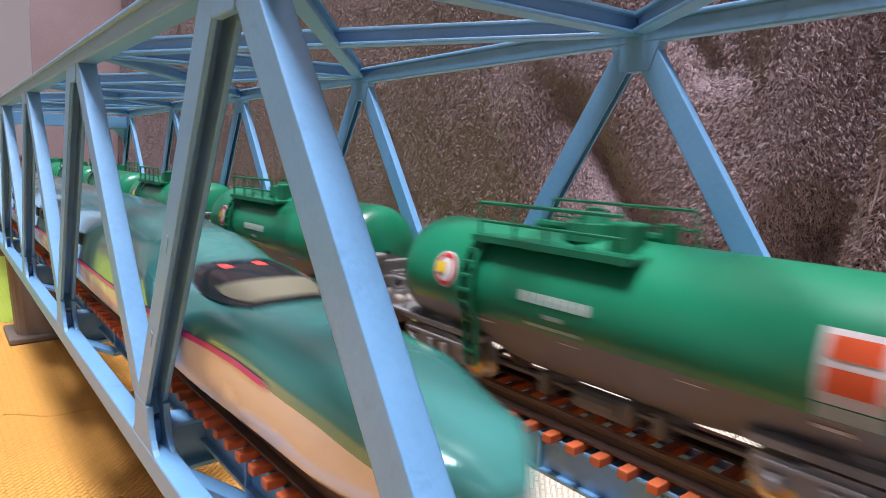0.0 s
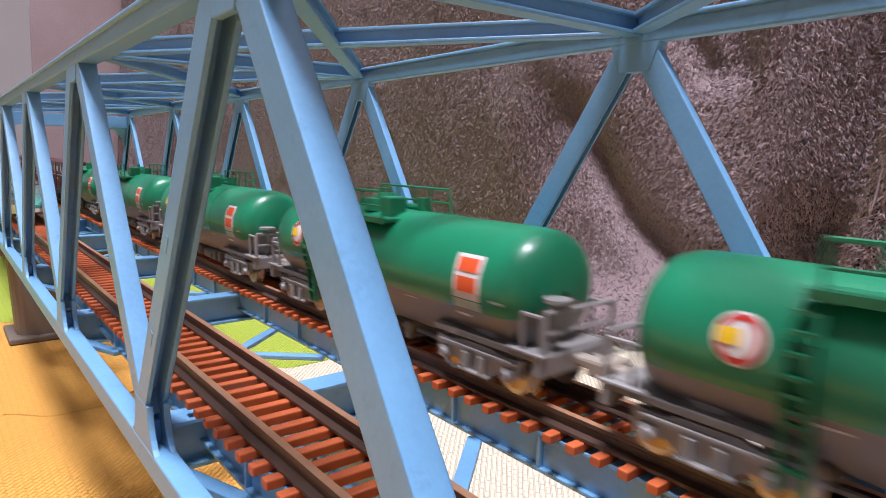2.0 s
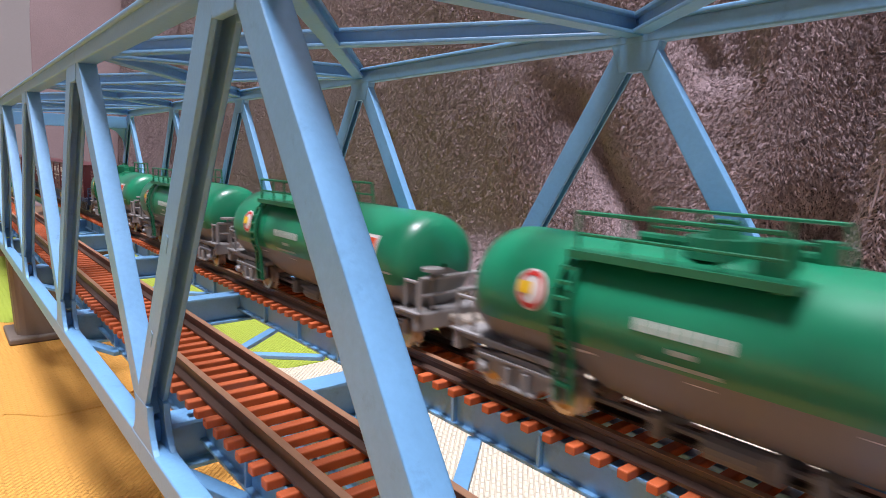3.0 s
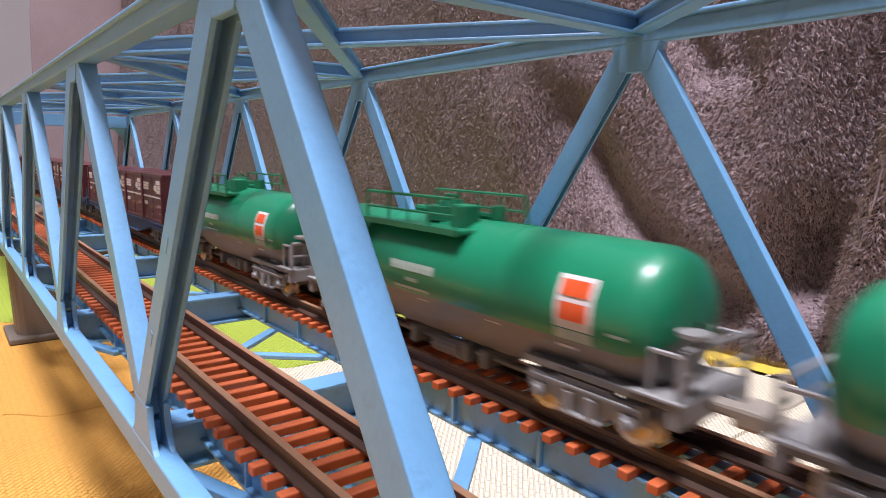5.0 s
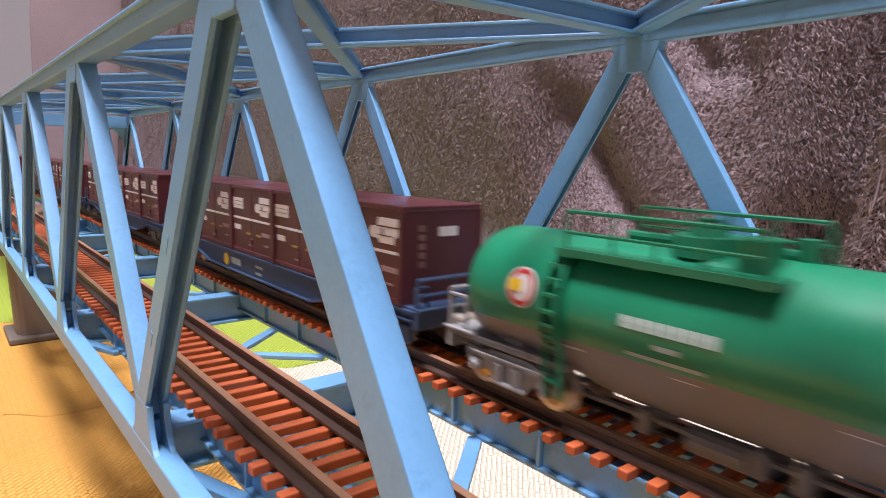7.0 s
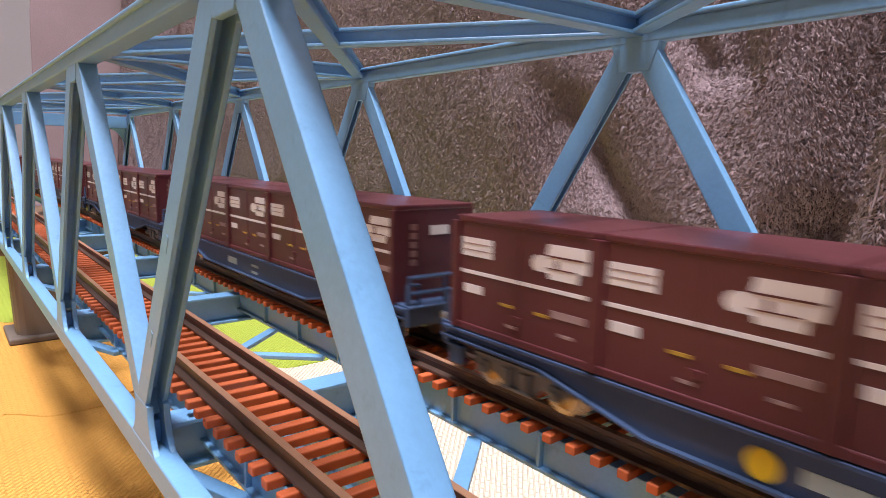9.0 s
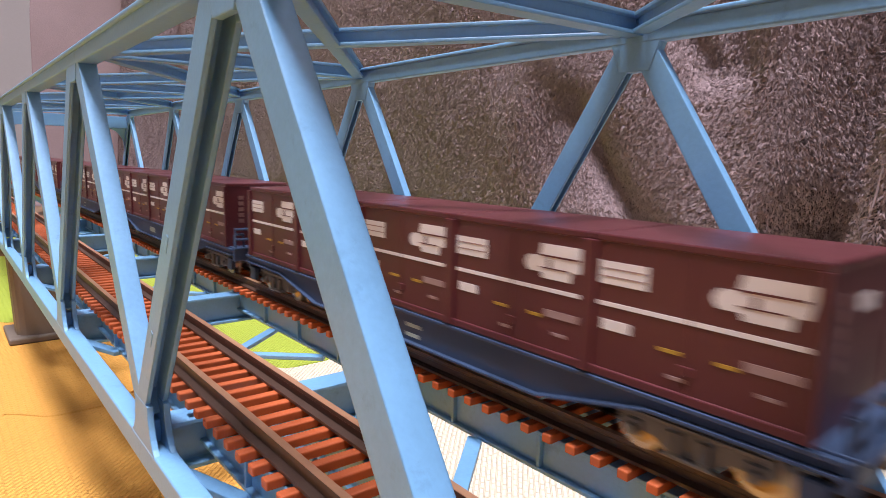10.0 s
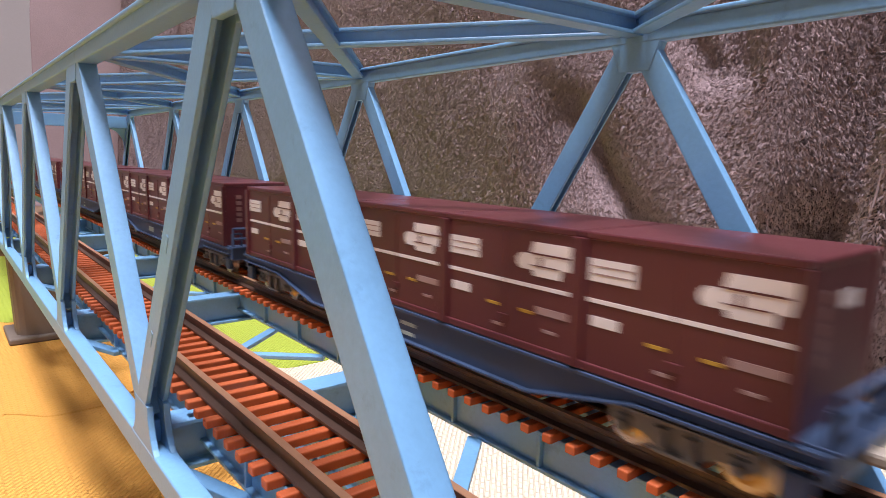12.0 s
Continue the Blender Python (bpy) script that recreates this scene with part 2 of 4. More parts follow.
def foam_mat(i, j, mat, label, dx=0.0):
    x0, y0 = X0 + dx + i * PITCH_X, Y0 + j * PITCH_Y
    n, gap = 48, 0.0003
    ring = []
    for k in range(n):
        s = k / n
        ring.append((x0 + s * PITCH_X, y0 + gap + (tooth(s * PITCH_X, PITCH_X) if 0.06 < s < 0.94 else 0)))
    for k in range(n):
        s = k / n
        ring.append((x0 + PITCH_X - gap + (tooth(s * PITCH_Y, PITCH_Y) if 0.06 < s < 0.94 else 0), y0 + s * PITCH_Y))
    for k in range(n):
        s = 1 - k / n
        ring.append((x0 + s * PITCH_X, y0 + PITCH_Y - gap + (tooth(s * PITCH_X, PITCH_X) if 0.06 < s < 0.94 else 0)))
    for k in range(n):
        s = 1 - k / n
        ring.append((x0 + gap + (tooth(s * PITCH_Y, PITCH_Y) if 0.06 < s < 0.94 else 0), y0 + s * PITCH_Y))
    bm = bmesh.new()
    low = [bm.verts.new((x, y, FLOOR - 0.009)) for x, y in ring]
    mid = [bm.verts.new((x, y, FLOOR - 0.0008)) for x, y in ring]
    cx, cy = x0 + PITCH_X / 2, y0 + PITCH_Y / 2
    top = [bm.verts.new((x + (cx - x) * 0.006, y + (cy - y) * 0.006, FLOOR)) for x, y in ring]
    m = len(ring)
    for p, q in ((low, mid), (mid, top)):
        for k in range(m):
            bm.faces.new((p[k], p[(k + 1) % m], q[(k + 1) % m], q[k]))
    bm.faces.new(top)
    bmesh.ops.recalc_face_normals(bm, faces=bm.faces)
    return tagged(part("foam_mat", bm, mat), label, "play mat", "jigsaw play mats on the floor")


for j in (-2, -1):
    for i in range(-4, 3):
        foam_mat(i, j, FOAM_GREEN if i <= -2 else FOAM_ORANGE, "lime green jigsaw foam mat with woven texture" if i <= -2 else "orange-yellow jigsaw foam mat with woven texture")
for i in range(-4, 3):
    foam_mat(i, 0, FOAM_GREEN if i < 0 else FOAM_CREAM, "lime green jigsaw foam mat with woven texture" if i < 0 else "cream jigsaw foam mat with woven texture")
foam_mat(0, 1, FOAM_YELLOW, "yellow jigsaw foam mat with woven texture", -0.016)
for i in (1, 2):
    foam_mat(i, 1, FOAM_BROWN, "brown jigsaw foam mat with woven texture", -0.016)

# blanket: a fleece throw that hangs behind the bridge
PLAN = [(0.75, 0.27), (0.35, 0.290), (0.10, 0.280), (-0.15, 0.262), (-0.40, 0.285), (-0.65, 0.290), (-0.85, 0.240), (-0.98, 0.165), (-1.03, 0.098)]


def plan_point(u):
    """A smooth line through PLAN, u from 0 to 1."""
    n = len(PLAN) - 1
    k = min(int(u * n), n - 1)
    f = u * n - k
    p = [Vector(PLAN[min(max(k + d, 0), n)]) for d in (-1, 0, 1, 2)]
    return 0.5 * ((2 * p[1]) + (p[2] - p[0]) * f + (2 * p[0] - 5 * p[1] + 4 * p[2] - p[3]) * f * f + (3 * p[1] - p[0] - 3 * p[2] + p[3]) * f ** 3)


def near_line(x, z, line):
    """Distance to a polyline, and how far along it."""
    best, along = 9.0, 0.0
    n = len(line) - 1
    for i, ((ax, az), (bx, bz)) in enumerate(zip(line, line[1:])):
        dx, dz = bx - ax, bz - az
        f = min(max(((x - ax) * dx + (z - az) * dz) / (dx * dx + dz * dz), 0), 1)
        d = math.hypot(x - ax - f * dx, z - az - f * dz)
        if d < best:
            best, along = d, (i + f) / n
    return best, along


# drapes: line in (x, z), width, height
DRAPES = [
    ([(-0.190, 0.300), (-0.160, 0.098), (-0.122, 0.073), (-0.096, 0.034), (-0.068, -0.004)], 0.036, 0.010),
    ([(-0.146, 0.062), (-0.132, 0.040), (-0.106, 0.008), (-0.080, -0.010), (-0.050, -0.026)], 0.010, -0.015),
    ([(-0.092, 0.112), (-0.070, 0.078)], 0.007, -0.009),
    ([(-0.066, 0.128), (-0.054, 0.078)], 0.009, -0.010),
    ([(-0.040, 0.140), (-0.036, 0.050), (-0.042, 0.000)], 0.018, 0.012),
    ([(-0.016, 0.004), (-0.020, -0.016)], 0.013, -0.030),
    ([(-0.190, 0.060), (-0.140, -0.020)], 0.034, 0.006),
    ([(-0.165, 0.075), (-0.140, 0.020)], 0.014, -0.004),
    ([(-0.300, 0.300), (-0.240, 0.050), (-0.230, -0.04)], 0.060, 0.003),
    ([(-0.360, 0.300), (-0.340, 0.100), (-0.345, 0.0)], 0.050, -0.002),
    ([(-0.90, 0.60), (-0.92, -0.04)], 0.020, 0.022),
    ([(-0.845, 0.60), (-0.865, -0.04)], 0.016, -0.020),
]


def fold(x, z):
    """How far the cloth stands out towards the bridge: slanting drapes and uneven waves."""
    h = z - FLOOR
    d = 0.0
    for line, w, k in DRAPES:
        dist, along = near_line(x, z, line)
        d += 0.75 * k * math.exp(-(dist / w) ** 2)
    calm = 0.35 + 0.65 * min(max((x + 0.26) / 0.12, 0), 1)
    d += calm * (0.006 * noise.noise((x * 10, h * 7, 2.0)) + 0.004 * noise.noise((x * 26, h * 17, 5.0)))
    d -= 0.07 * max(h - 0.06, 0)
    d += 0.03 * math.exp(-(h / 0.022) ** 2) * min(max((-0.058 - x) / 0.02, 0), 1)      # the hem spreads on the mats
    return d


def blanket():
    nu, nv, top = 420, 100, 0.62
    pts = np.zeros((nu + 1, nv + 1, 3))
    for i in range(nu + 1):
        u = i / nu
        p, q = plan_point(u), plan_point(min(u + 0.002, 1)) - plan_point(max(u - 0.002, 0))
        nrm = Vector((-q.y, q.x)).normalized()
        for j in range(nv + 1):
            z = FLOOR + (top - FLOOR) * (j / nv) ** 1.6
            o = fold(p.x, z)
            pts[i, j] = (p.x + nrm.x * o, p.y + nrm.y * o, z + 0.004 + (0.004 * noise.noise((p.x * 8, 0, 3)) if j == 0 else 0))
    return pts


CLOTH = blanket()
nu, nv = CLOTH.shape[0] - 1, CLOTH.shape[1] - 1
idx = np.arange((nu + 1) * (nv + 1)).reshape(nu + 1, nv + 1)
quads = np.stack([idx[:-1, :-1], idx[:-1, 1:], idx[1:, 1:], idx[1:, :-1]], -1).reshape(-1, 4)
cloth_data = bpy.data.meshes.new("blanket")
cloth_data.from_pydata(CLOTH.reshape(-1, 3).tolist(), [], quads.tolist())
cloth_data.materials.append(FLEECE_SHADED)
cloth_data.polygons.foreach_set("use_smooth", [True] * len(cloth_data.polygons))
throw = tagged(new("blanket", cloth_data), "taupe brown fleece blanket hanging in folds", "blanket")
sol = throw.modifiers.new("thickness", "SOLIDIFY")
sol.thickness, sol.offset = 0.003, -1


def flap_points():
    """The fold of the throw that overlaps the rest, with a rounded edge."""
    m, n = 80, 60
    pts = np.zeros((m + 1, n + 1, 3))
    for j in range(n + 1):
        z = FLOOR + 0.003 + 0.42 * (j / n) ** 1.5
        h = z - FLOOR
        edge = -0.0085 + 0.17 * max(h - 0.036, 0) - 0.06 * max(h - 0.075, 0) + 0.0025 * math.exp(-(h / 0.014) ** 2)
        for i in range(m + 1):
            u = (i / m) ** 1.6 * 0.36
            y = 0.2560 + 0.010 * math.exp(-(u / 0.006) ** 2) + 0.008 * noise.noise((u * 14, h * 6, 8)) + 0.003 * noise.noise((u * 40, h * 20, 1)) - 0.004 * math.exp(-((u - 0.012) / 0.005) ** 2)
            pts[i, j] = (edge + u, y + 0.010 * math.exp(-(h / 0.010) ** 2) - 0.02 * min(u, 0.2), z)
    return pts


FLAP = flap_points()
fm, fn = FLAP.shape[0] - 1, FLAP.shape[1] - 1
idf = np.arange((fm + 1) * (fn + 1)).reshape(fm + 1, fn + 1)
flap_data = bpy.data.meshes.new("flap")
flap_data.from_pydata(FLAP.reshape(-1, 3).tolist(), [], np.stack([idf[:-1, :-1], idf[1:, :-1], idf[1:, 1:], idf[:-1, 1:]], -1).reshape(-1, 4).tolist())
flap_data.materials.append(FLEECE_SHADED)
flap_data.polygons.foreach_set("use_smooth", [True] * len(flap_data.polygons))
flap = part("flap", flap_data, None, throw, "overlapping fold of fleece with a stitched hem")
sol = flap.modifiers.new("thickness", "SOLIDIFY")
sol.thickness, sol.offset = 0.003, -1
for u in (6, 8):
    hem = bmesh.new()
    for j in range(2, fn - 12):
        a, b = FLAP[u, j], FLAP[u, j + 1]
        add_cyl(hem, (a[0], a[1] - 0.0012, a[2]), (b[0], b[1] - 0.0012, b[2]), 0.0006, 6)
    part("hem_seam", hem, FLEECE_SHADED, flap)


def pile(g, n, parent, seed):
    """Short tufts of the fleece, combed down and sideways."""
    rng = np.random.default_rng(seed)
    cell = np.stack([g[:-1, :-1], g[1:, :-1], g[:-1, 1:]], 2)
    e1, e2 = cell[:, :, 1] - cell[:, :, 0], cell[:, :, 2] - cell[:, :, 0]
    nrm = np.cross(e1, e2)
    area = np.linalg.norm(nrm, axis=-1)
    nrm /= area[..., None]
    nrm *= np.where(nrm[..., 1:2] > 0, -1, 1)
    near = area * np.where(cell[:, :, 0, 0] > -0.22, 1.5, 0.8)
    w = (near / near.sum()).ravel()
    twist = g[1:, 1:] - cell[:, :, 1] - cell[:, :, 2] + cell[:, :, 0]
    pick = rng.choice(len(w), n, p=w)
    a, b = rng.random((2, n, 1))
    base = cell[:, :, 0].reshape(-1, 3)[pick] + a * e1.reshape(-1, 3)[pick] + b * e2.reshape(-1, 3)[pick] + a * b * twist.reshape(-1, 3)[pick]
    up = nrm.reshape(-1, 3)[pick]
    ph = 0.30 * np.sin(base[:, 0] * 21 + 2 * np.sin(base[:, 2] * 17 + base[:, 0] * 9)) - 0.30 + rng.normal(0, 0.42, n)
    comb = np.stack([np.sin(ph), np.zeros(n), -np.cos(ph)], -1)
    d = up * 0.36 + comb * 0.93
    d /= np.linalg.norm(d, axis=1)[:, None]
    side = np.cross(d, up)
    side /= np.linalg.norm(side, axis=1)[:, None]
    ln = (0.0031 * (0.7 + 0.6 * rng.random(n)))[:, None]
    wd = (0.00060 * (0.6 + 0.8 * rng.random(n)))[:, None]
    third = np.cross(side, d)
    v = np.stack([base - side * wd - up * 0.0002, base + side * wd - up * 0.0002, base + third * wd * 0.8 + d * ln * 0.45 + up * 0.0003, base + d * ln], 1).reshape(-1, 3)
    k = np.arange(n)[:, None] * 4
    f = np.concatenate([k + [0, 2, 3], k + [2, 1, 3], k + [1, 0, 3]])
    me = bpy.data.meshes.new("fleece_nap")
    me.from_pydata(v.tolist(), [], f.tolist())
    me.materials.append(FLEECE)
    # soft matted shading: each tuft leans only a little from the cloth under it
    lean = up + 0.22 * d + 0.25 * rng.normal(0, 1, (n, 3))
    lean /= np.linalg.norm(lean, axis=1)[:, None]
    me.polygons.foreach_set("use_smooth", [True] * len(me.polygons))
    me.normals_split_custom_set_from_vertices(np.repeat(lean, 4, axis=0).tolist())
    ob = new("fleece_nap", me)
    ob.parent = parent
    ob["kind"] = "stuff"
    ob["label"] = "short combed fleece pile"
    return ob


pile(CLOTH[70:346, :64], 620000, throw, 5)
pile(FLAP[:62, :48], 120000, flap, 6)

# ---- bridge ----
PANEL, WIDTH = 0.0720, 0.0564                   # panel length, clear width
FIRST, LAST = -4, 3                              # panel points
TRACKS = (0.0136, 0.0466)                      # centre lines of the two tracks
RAIL_Z = 0.0070
SLEEPER_TOP = 0.0048
DECK = 0.0035                                    # underside of the sleepers

bridge = thing("truss_bridge", "sky-blue plastic model railway through-truss bridge for two tracks", "model bridge")
# each side: outer y, inner y, shift along the bridge, bottom chord, top chord, height of the leg axes
Side = collections.namedtuple("Side", "out inn dx leg_dx low0 low1 leg_low top0 top1 rise leg plate")
NEAR = Side(0.0, 0.0030, 0.0006, -0.0004, -0.0040, -0.0003, 0.0041, 0.0531, 0.0559, 0.0582, 0.0037, 0.0026)
FAR = Side(WIDTH + 0.0018, WIDTH, 0.0, 0.0, -0.0040, -0.0003, -0.0003, 0.0550, 0.0582, 0.0563, 0.0034, 0.0037)
ends = (FIRST * PANEL, LAST * PANEL)

for side in (NEAR, FAR):
    ya, yb = sorted((side.out, side.inn))
    y, deep = (ya + yb) / 2, yb - ya
    out = -1 if side.out < side.inn else 1
    LOW0, LOW1, TOP0, TOP1, RISE, X0 = side.low0, side.low1, side.top0, side.top1, side.rise, side.dx
    # bottom chord, and a top chord with a thin lip along its upper edge
    bm = box(ends[0] + X0, ends[1] + X0, ya, yb, LOW0, LOW1, 0.00025)
    part("bottom_chord", bm, BLUE, bridge)
    c0, c1 = ends[0] + PANEL / 2 - 0.002 + X0, ends[1] - PANEL / 2 + 0.002 + X0
    bm = box(c0, c1, ya, yb, TOP0, TOP1 - 0.0007, 0.0002)
    add_box(bm, c0, c1, ya - 0.0004, yb + 0.0004, TOP1 - 0.0007, TOP1, 0.0002)
    part("top_chord", bm, BLUE, bridge)
    for k in range(FIRST, LAST):
        for a, b in ((k, k + 0.5), (k + 1, k + 0.5)):
            lo, hi = Vector((a * PANEL + side.leg_dx, y, side.leg_low)), Vector((b * PANEL + side.leg_dx, y, RISE))
            d = hi - lo
            p, q = lo + d * ((max(LOW1, side.leg_low - 0.0012) - lo.z) / d.z), lo + d * ((TOP0 + 0.0004 - lo.z) / d.z)
            part("diagonal", prism(u_profile(deep - (0.0002 if a < b else 0.00028), side.leg, 0.0006 if deep > 0.0025 else 0.0003), p, q, (-d.z if a < b else d.z, 0, abs(d.x))), BLUE, bridge)
    # small raised mould marks on the outer faces
    for k in range(FIRST, LAST):
        for f in (0.22, 0.46):
            c = Vector((k * PANEL + f * PANEL / 2 + side.leg_dx, y + out * (deep / 2 - 0.00016), side.leg_low + f * (RISE - side.leg_low)))
            d = Vector((PANEL / 2, 0, RISE)).normalized() * 0.0011
            part("mould_mark", prism([(-0.00035, -0.0001), (0.00035, -0.0001), (0.00035, 0.0001), (-0.00035, 0.0001)], c - d, c + d, (0, 1, 0)), BLUE, bridge)
    # node plates
    for k in range(FIRST, LAST + 1):
        x = k * PANEL + X0
        for s in (-1, 1):
            yy = y + s * (deep / 2 - 0.00046)
            bm = bmesh.new()
            half = [(0.0032 + 0.0034 * (1 - math.sin(i / 6 * math.pi / 2)), LOW1 - 0.0002 + (0.0050 + side.leg_low * 0.3) * (1 - math.cos(i / 6 * math.pi / 2))) for i in range(7)]
            pts = [(-a, b) for a, b in half] + [(a, b) for a, b in half[::-1]]
            prism([(a, b) for a, b in pts], (x, yy - 0.0004, 0), (x, yy + 0.0004, 0), (0, 0, 1), bm)
            part("node_plate", bm, BLUE, bridge)
        part("node_block", box(x - 0.0012, x + 0.0012, y - deep * 0.28, y + deep * 0.28, LOW1, LOW1 + 0.0032, 0.0002), BLUE, bridge)
        if k < LAST:
            x = (k + 0.5) * PANEL + side.leg_dx
            for s in (-1, 1):
                yy = y + s * (deep / 2 - 0.00046)
                bm = prism([(-0.0024, TOP0 - side.plate), (0.0024, TOP0 - side.plate), (0.0040, TOP0 + 0.0005), (-0.0040, TOP0 + 0.0005)], (x, yy - 0.00042, 0), (x, yy + 0.00042, 0), (0, 0, 1))
                part("node_plate", bm, BLUE, bridge)

y0, y1 = NEAR.inn + 0.0001, WIDTH - 0.0001
SKEW = 0.0010
for k in range(FIRST, LAST + 1):
    x = k * PANEL
    part("floor_beam", prism(i_profile(0.0050, 0.0072, 0.0006), (x + SKEW, y0, -0.0012), (x, y1, -0.0012), (0, 0, 1)), BLUE, bridge)
for c in TRACKS:
    for s in (-1, 1):
        bm = prism(i_profile(0.0022, 0.0056, 0.0005), (-2.45, c + s * 0.0050, DECK - 0.0028), (0.70, c + s * 0.0050, DECK - 0.0028), (0, 0, 1))
        part("stringer", bm, BLUE, bridge)
        for k in range(FIRST * 4, LAST * 4):
            if k % 4:
                x = k * PANEL / 4
                part("stiffener", box(x - 0.0003, x + 0.0003, c + s * 0.0050 - 0.0010, c + s * 0.0050 + 0.0010, DECK - 0.0051, DECK - 0.0005), BLUE, bridge)
# flat bracing below the deck
yc = sum(TRACKS) / 2
for k in range(FIRST, LAST):
    mid = (k + 0.5) * PANEL
    arms = []
    for e in (-1, 1):
        arms.append(((mid + e * 0.0125, TRACKS[1] - 0.0060), (mid + e * 0.0004, TRACKS[0] + 0.0130)))
        arms.append((((mid + e * (PANEL / 2 - 0.009)), NEAR.inn), (mid + e * (PANEL / 2 - 0.022), TRACKS[0] - 0.0060)))
        arms.append((((mid + e * (PANEL / 2 - 0.009)), WIDTH), (mid + e * (PANEL / 2 - 0.022), TRACKS[1] + 0.0060)))
    arms.append(((mid, TRACKS[0] + 0.0128), (mid, TRACKS[0] + 0.0060)))
    for a, b in arms:
        bm = prism([(-0.0011, -0.0004), (0.0011, -0.0004), (0.0011, 0.0004), (-0.0011, 0.0004)], (*a, -0.0024), (*b, -0.0024), (0, 0, 1))
        part("flat_brace", bm, BLUE, bridge)
# overhead struts and crossed bracing
TZ0, TZ1, TH = 0.0562, 0.0573, 0.0028
for k in range(FIRST, LAST):
    x = (k + 0.5) * PANEL
    part("overhead_strut", prism(i_profile(0.0026, TH, 0.0005), (x + SKEW, y0, TZ0), (x, y1, TZ1), (0, 0, 1)), BLUE, bridge)
    if k + 1 < LAST:
        for a, b in ((0, 1), (1, 0)):
            p, q = Vector((x + a * PANEL + SKEW, y0, TZ0)), Vector((x + b * PANEL, y1, TZ1))
            d = (q - p).normalized()
            mid = (p + q) / 2
            if a:
                part("overhead_brace", prism(i_profile(0.0022, TH - 0.0002, 0.0005), p + d * 0.002, mid - d * 0.0012, (0, 0, 1)), BLUE, bridge)
                part("overhead_brace", prism(i_profile(0.0022, TH - 0.0002, 0.0005), mid + d * 0.0012, q - d * 0.002, (0, 0, 1)), BLUE, bridge)
            else:
                part("overhead_brace", prism(i_profile(0.0022, TH - 0.0002, 0.0005), p + d * 0.002, q - d * 0.002, (0, 0, 1)), BLUE, bridge)
# portals in the slope of the end posts, with rounded corners
for e, s in ((FIRST, 1), (LAST, -1)):
    lo, hi = Vector((e * PANEL, 0, 0)), Vector(((e + 0.5 * s) * PANEL, 0, 0.0590))
    d = (hi - lo)
    n = 10
    part("portal", prism([(-0.0008, -0.0028), (0.0008, -0.0028), (0.0008, 0.0028), (-0.0008, 0.0028)], (lo + d * 0.885) + Vector((0, y0, 0)), (lo + d * 0.885) + Vector((0, y1, 0)), (0, 0, 1)), BLUE, bridge)
    for flip in (0, 1):
        pts = [(0, 0)] + [(0.010 - 0.010 * math.sin(i / n * math.pi / 2), -0.010 + 0.010 * math.cos(i / n * math.pi / 2)) for i in range(n + 1)]
        bm = bmesh.new()
        base = lo + d * 0.84
        rows = []
        for off in (-0.0007, 0.0007):
            rows.append([bm.verts.new((base.x + off + d.x / d.z * b, (y0 + a) if not flip else (y1 - a), base.z + b)) for a, b in pts])
        m = len(pts)
        for i in range(m):
            bm.faces.new((rows[0][i], rows[0][(i + 1) % m], rows[1][(i + 1) % m], rows[1][i]))
        bm.faces.new(rows[0])
        bm.faces.new(rows[1][::-1])
        bmesh.ops.recalc_face_normals(bm, faces=bm.faces)
        part("portal_corner", bm, BLUE, bridge)


def pier(x):
    ob = thing("bridge_pier", "brown-grey tapered plastic bridge pier on the mats", "bridge pier", "piers under the tracks", pose(x, yc, FLOOR))
    h = -0.0042 - FLOOR
    bm = bmesh.new()
    rings = []
    for z, hx, hy in ((0.003, 0.0125, 0.0255), (h - 0.006, 0.0085, 0.0270), (h - 0.0055, 0.0100, 0.0310), (h, 0.0100, 0.0310)):
        ring = []
        for i in range(20):
            a = 2 * math.pi * i / 20
            cx, sy = math.cos(a), math.sin(a)
            ring.append(bm.verts.new((hx * math.copysign(abs(cx) ** 0.45, cx), hy * math.copysign(abs(sy) ** 0.3, sy), z)))
        rings.append(ring)
    for p, q in zip(rings, rings[1:]):
        for i in range(20):
            bm.faces.new((p[i], p[(i + 1) % 20], q[(i + 1) % 20], q[i]))
    bm.faces.new(rings[-1])
    bm.faces.new(rings[0][::-1])
    bmesh.ops.recalc_face_normals(bm, faces=bm.faces)
    part("column", bm, PIER, ob)
    part("foot", box(-0.0155, 0.0155, -0.0290, 0.0290, 0, 0.003, 0.0008), PIER, ob)
    return ob


for x in (-0.262, -0.70, -1.15, -1.6, -2.05, -2.4, LAST * PANEL - 0.006, 0.62):
    pier(x)

# ---- tracks ----
PITCH_S = 0.00382


def rail_profile():
    return [(-0.0013, 0), (0.0013, 0), (0.0013, 0.0004), (0.0003, 0.0006), (0.0003, 0.0015), (0.0005, 0.0017), (0.0005, 0.0022), (-0.0005, 0.0022), (-0.0005, 0.0017), (-0.0003, 0.0015), (-0.0003, 0.0006), (-0.0013, 0.0004)]


